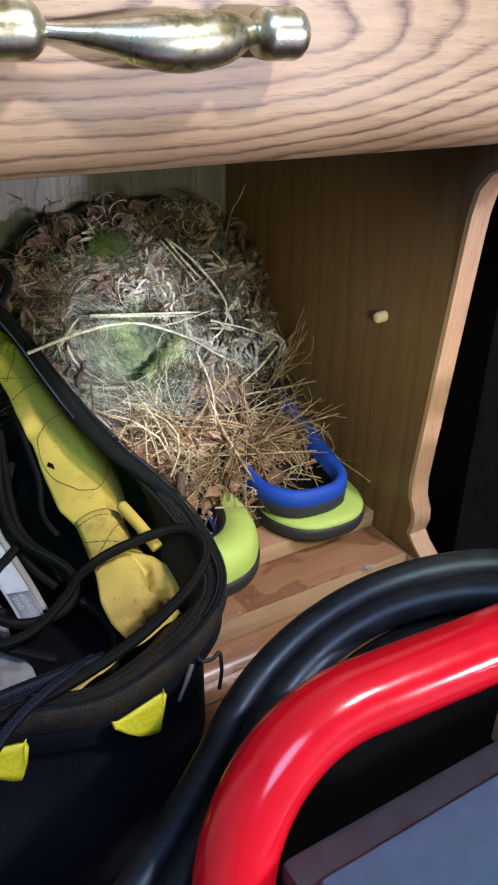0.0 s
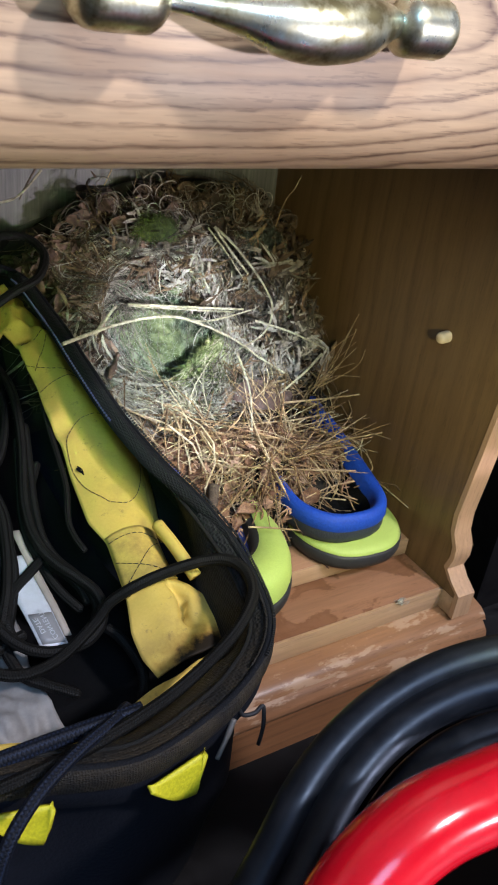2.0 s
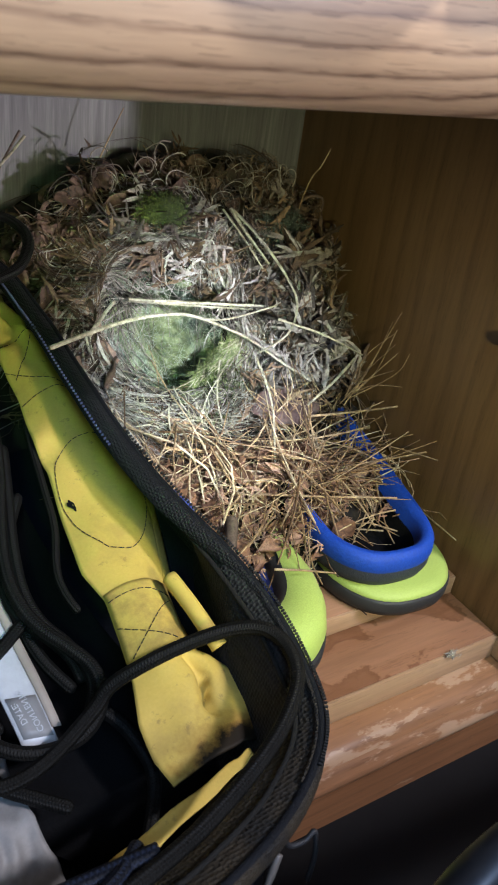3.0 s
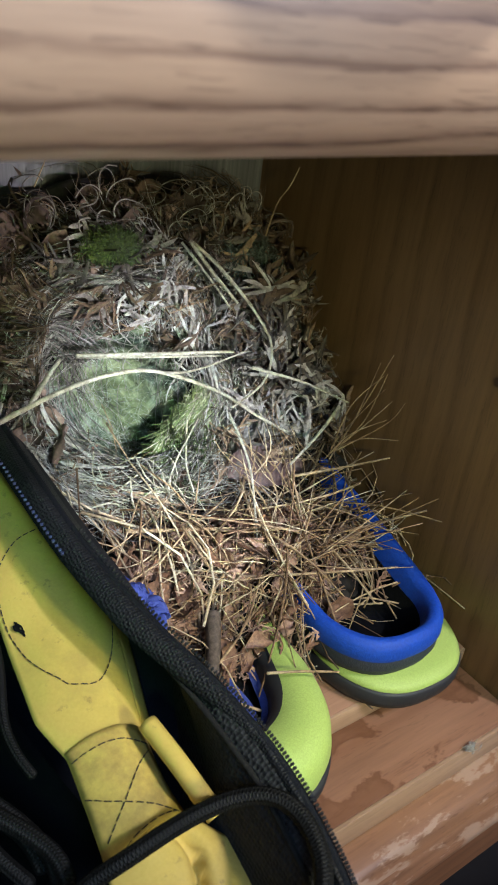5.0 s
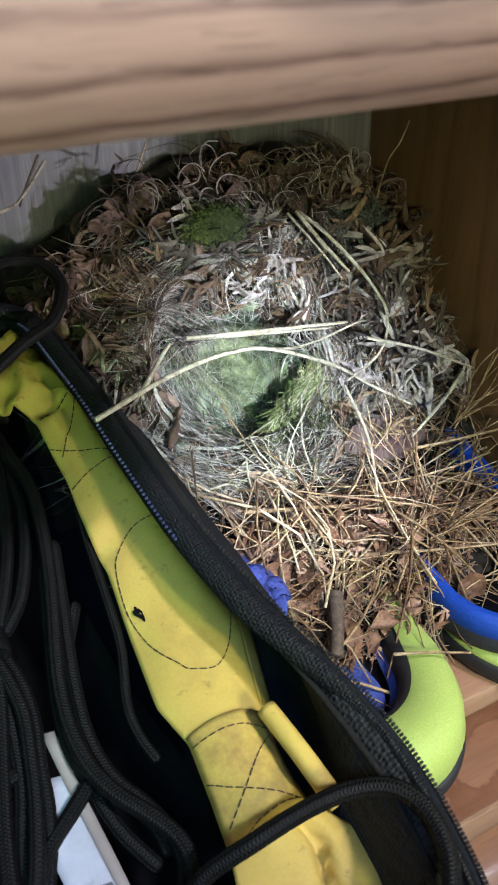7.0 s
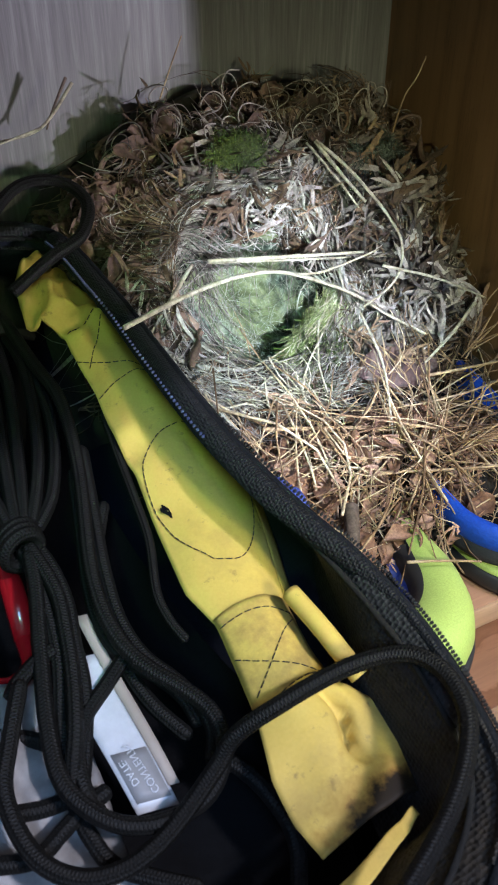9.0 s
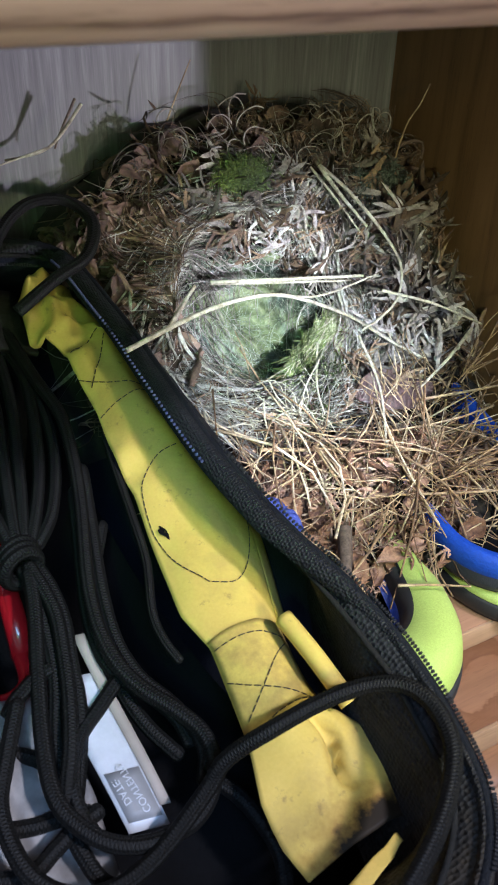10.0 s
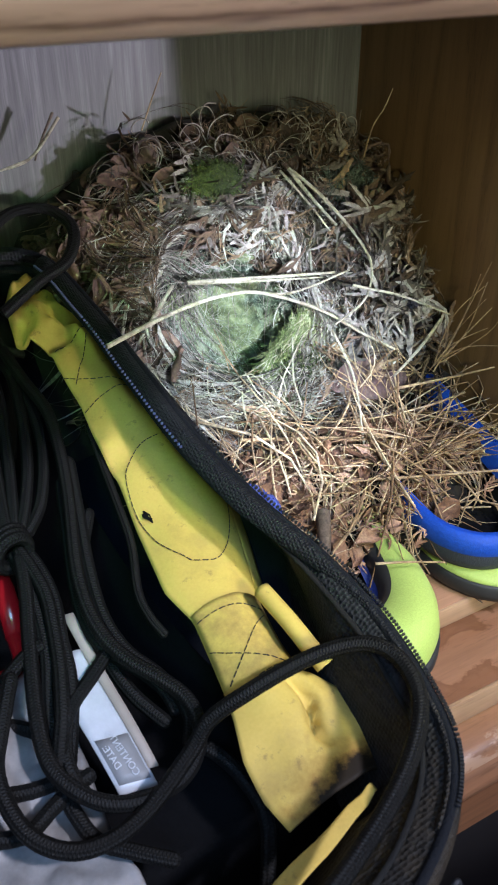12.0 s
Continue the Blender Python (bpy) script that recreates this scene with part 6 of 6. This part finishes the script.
# straws that lie across the flat leaf
for _ in range(26):
    p = np.array([rng.uniform(-0.090, -0.040), rng.uniform(0.132, 0.146), 0.0])
    p[2] = 0.2035 + 1.1 * (p[1] - 0.138) + rng.uniform(0.001, 0.006)
    ang = rng.normal(1.9, 0.8)
    d = np.array([math.cos(ang), math.sin(ang) * 0.65, math.sin(ang) * 0.75])
    straw.stem(clamp_in(curved(p, d / np.linalg.norm(d), np.array([0, -0.7, 0.7]), rng.uniform(0.012, 0.04), rng.normal(0, 0.3), 0.001, 6)), rng.uniform(0.00016, 0.00042), 4)
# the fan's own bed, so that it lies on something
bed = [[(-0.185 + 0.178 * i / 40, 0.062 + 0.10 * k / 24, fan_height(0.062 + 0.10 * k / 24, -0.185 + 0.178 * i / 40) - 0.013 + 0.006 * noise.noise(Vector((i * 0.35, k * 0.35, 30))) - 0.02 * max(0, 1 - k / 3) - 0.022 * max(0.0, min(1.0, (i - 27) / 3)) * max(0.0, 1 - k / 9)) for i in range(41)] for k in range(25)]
part("straw_bed", sheet(bed), MOUND, nest, "near-black base of the loose straw, shade of the gaps put in its colour")
part("loose_straw", straw.geo(), STRAW, nest, "loose golden-brown straw", "stuff")
part("chaff", chaff.geo(), CHAFF, nest, "rusty brown chaff", "stuff")


# the long stalks that stand out
def over(points):
    """The same line a little further out of the bank."""
    return [(x, y - 0.0060, z + 0.0050) for x, y, z in points]


def stalk(points, r, mat=PALE, label="long pale grass stalk", taper=0.6):
    line = spline(points, 8)
    part("grass_stalk", sweep(line, r * np.linspace(1.0, taper, len(line)), 7), mat, nest, label)


stalk([(-0.150, 0.180, 0.257), (-0.112, 0.1765, 0.2535), (-0.069, 0.174, 0.249)], 0.0011)
stalk([(-0.150, 0.1805, 0.2563), (-0.112, 0.1775, 0.2515), (-0.075, 0.1755, 0.2470)], 0.0007)
stalk([(-0.209, 0.130, 0.259), (-0.170, 0.150, 0.258), (-0.140, 0.160, 0.256), (-0.117, 0.163, 0.251), (-0.086, 0.159, 0.237), (-0.067, 0.151, 0.224), (-0.049, 0.144, 0.213)], 0.0011, PALE, "long bent straw across the nest cup")
stalk([(-0.1275, 0.1650, 0.2535), (-0.100, 0.166, 0.247), (-0.062, 0.171, 0.250)], 0.0007)
stalk(over([(-0.0795, 0.209, 0.291), (-0.0675, 0.198, 0.279), (-0.0550, 0.184, 0.261), (-0.0510, 0.173, 0.247), (-0.061, 0.163, 0.234), (-0.083, 0.157, 0.227)]), 0.0009)
stalk(over([(-0.0815, 0.208, 0.292), (-0.0745, 0.198, 0.280), (-0.0645, 0.187, 0.266)]), 0.0011, PALE, "flat pale grass blade")
stalk(over([(-0.0860, 0.2085, 0.2915), (-0.0765, 0.1960, 0.2770), (-0.0690, 0.1860, 0.2640)]), 0.0007, PALE)
stalk(over([(-0.071, 0.161, 0.244), (-0.047, 0.150, 0.237), (-0.025, 0.138, 0.227)]), 0.0008, PALE)
stalk([(-0.025, 0.138, 0.227), (-0.043, 0.132, 0.217), (-0.063, 0.126, 0.209)], 0.0010, PALE, "bent straw tip")
stalk([(-0.084, 0.152, 0.229), (-0.083, 0.133, 0.211), (-0.089, 0.115, 0.192), (-0.099, 0.091, 0.164)], 0.0007, PALE, "long tan straw hanging over the front")
stalk([(-0.152, 0.125, 0.199), (-0.104, 0.117, 0.190), (-0.017, 0.103, 0.173)], 0.0010, STRAW, "long straight straw across the front")
stalk([(-0.1050, 0.1560, 0.2280), (-0.1120, 0.1430, 0.2130), (-0.1130, 0.1330, 0.2030)], 0.0006, PALE)
stalk([(-0.060, 0.128, 0.200), (-0.032, 0.121, 0.202), (-0.006, 0.114, 0.205)], 0.0008, STRAW)
stalk([(-0.070, 0.104, 0.180), (-0.040, 0.094, 0.185), (-0.008, 0.082, 0.193)], 0.0008, STRAW)
stalk([(-0.120, 0.100, 0.180), (-0.080, 0.085, 0.178), (-0.035, 0.070, 0.176)], 0.0008, STRAW, "long yellow straw over the shoes")
stalk([(-0.060, 0.100, 0.182), (-0.057, 0.080, 0.176), (-0.055, 0.062, 0.168)], 0.0007, STRAW)
stalk([(-0.125, 0.052, 0.168), (-0.112, 0.046, 0.168), (-0.098, 0.038, 0.168)], 0.0007, STRAW, "short straw lying on the lime rim")
stalk([(-0.188, 0.230, 0.327), (-0.203, 0.235, 0.309), (-0.222, 0.240, 0.304)], 0.0008, PALE, "snapped twig against the back panel")
stalk([(-0.190, 0.232, 0.329), (-0.198, 0.234, 0.314), (-0.200, 0.236, 0.308)], 0.0007, BARK, "dark snapped twig end")
stalk([(-0.203, 0.235, 0.309), (-0.214, 0.236, 0.306), (-0.228, 0.238, 0.302)], 0.0006, PALE)
stalk([(-0.146, 0.235, 0.316), (-0.141, 0.232, 0.330), (-0.136, 0.230, 0.342)], 0.0004, STRAW)
stalk([(-0.022, 0.224, 0.275), (-0.016, 0.222, 0.305), (-0.010, 0.220, 0.316), (-0.006, 0.219, 0.326)], 0.0005, STRAW)
stalk([(-0.150, 0.222, 0.300), (-0.140, 0.217, 0.299), (-0.122, 0.212, 0.296)], 0.0010, PALE, "short whitish stem")
stalk([(-0.178, 0.163, 0.247), (-0.168, 0.170, 0.254), (-0.160, 0.175, 0.259)], 0.0013, PALE, "short broken straw")
for k in range(9):
    b = np.array([-0.030 + rng.normal(0, 0.003), 0.131, 0.206 + rng.normal(0, 0.004)])
    tip = np.array([-0.004 - 0.0030 * k + rng.normal(0, 0.003), 0.136 - 0.005 * k, 0.240 + rng.normal(0, 0.008)])
    stalk([b, (b + tip) / 2 + np.array([rng.normal(0, 0.004), 0, rng.normal(0, 0.003)]), tip], rng.uniform(0.0003, 0.0005), STRAW, "small branching dry twig", 0.35)
# flat leaf, bark chip and shell flake
leaf_rows = []
for k in range(12):
    row = []
    for i in range(30):
        w = 2 * math.pi * i / 30
        r = (k / 11) * (1.0 + 0.34 * noise.noise(Vector((math.cos(w) * 1.8, math.sin(w) * 1.8, 44))) + 0.06 * noise.noise(Vector((math.cos(w) * 5, math.sin(w) * 5, 41))))
        u, v = 0.5 + 0.52 * r * math.cos(w), 0.5 + 0.56 * r * math.sin(w)
        row.append((-0.0870 + 0.041 * u, 0.1465 - 0.003 * u - 0.010 * v + 0.002 * math.sin(3 * u + 2 * v), 0.2100 - 0.005 * u - 0.015 * v + 0.0025 * math.sin(2.4 * u) + 0.0016 * noise.noise(Vector((u * 4, v * 4, 42)))))
    leaf_rows.append(row)
part("flat_leaf", sheet(leaf_rows, close_u=True), PINK_LEAF, nest, "flat pinkish-brown spotted dead leaf")
flake = [[np.array([-0.0335, 0.1430, 0.2345]) + np.array([0.0030 * math.cos(a) * r, -0.002 * r * r, 0.0036 * math.sin(a) * r]) for a in np.linspace(0, 2 * math.pi, 12)] for r in (0.05, 0.6, 1.0)]
part("pale_flake", sheet(flake, 0.0006), PALE_LEAF, nest, "small whitish flake")
stalk([(-0.1325, 0.083, 0.178), (-0.139, 0.071, 0.173), (-0.146, 0.061, 0.170)], 0.0036, BARK, "broken grey-brown stick", 0.75)
# dark twig ends under the shoe and pale curls between the shoes
stalk([(-0.0790, 0.0600, 0.1345), (-0.0735, 0.0470, 0.1335), (-0.0714, 0.0360, 0.1330)], 0.0007, BARK, "dark twig end under the shoe", 0.5)
stalk([(-0.0760, 0.0560, 0.1342), (-0.0670, 0.0400, 0.1332), (-0.0585, 0.0350, 0.1330)], 0.0005, BARK, "dark twig end under the shoe", 0.5)
stalk([(-0.0735, 0.0480, 0.1336), (-0.0690, 0.0420, 0.1345), (-0.0660, 0.0410, 0.1350)], 0.0004, BARK, "dark twig end under the shoe", 0.5)
for k in range(6):
    c = np.array([-0.0842 + 0.003 * rng.normal(), 0.0760 + 0.004 * rng.normal(), 0.1450 + 0.003 * rng.normal()])
    r, w0 = rng.uniform(0.0022, 0.0045), rng.uniform(0, 6)
    stalk([c + r * np.array([math.cos(w0 + w), 0.8 * math.sin(w0 + w), 0.5 * math.sin(w0 + 1.3 * w)]) for w in np.linspace(0, 5.0, 8)], 0.0003, PALE, "pale curled fibre")
# straw fallen into the bag
fallen = part("dry_straw", sweep(spline([(-0.2288, 0.2434, 0.2330), (-0.2389, 0.2236, 0.2290), (-0.2463, 0.2128, 0.2255)], 6), 0.0007, 6), PALE, None)
tagged(fallen, "thin pale dry straw fallen into the tool bag", "straw")
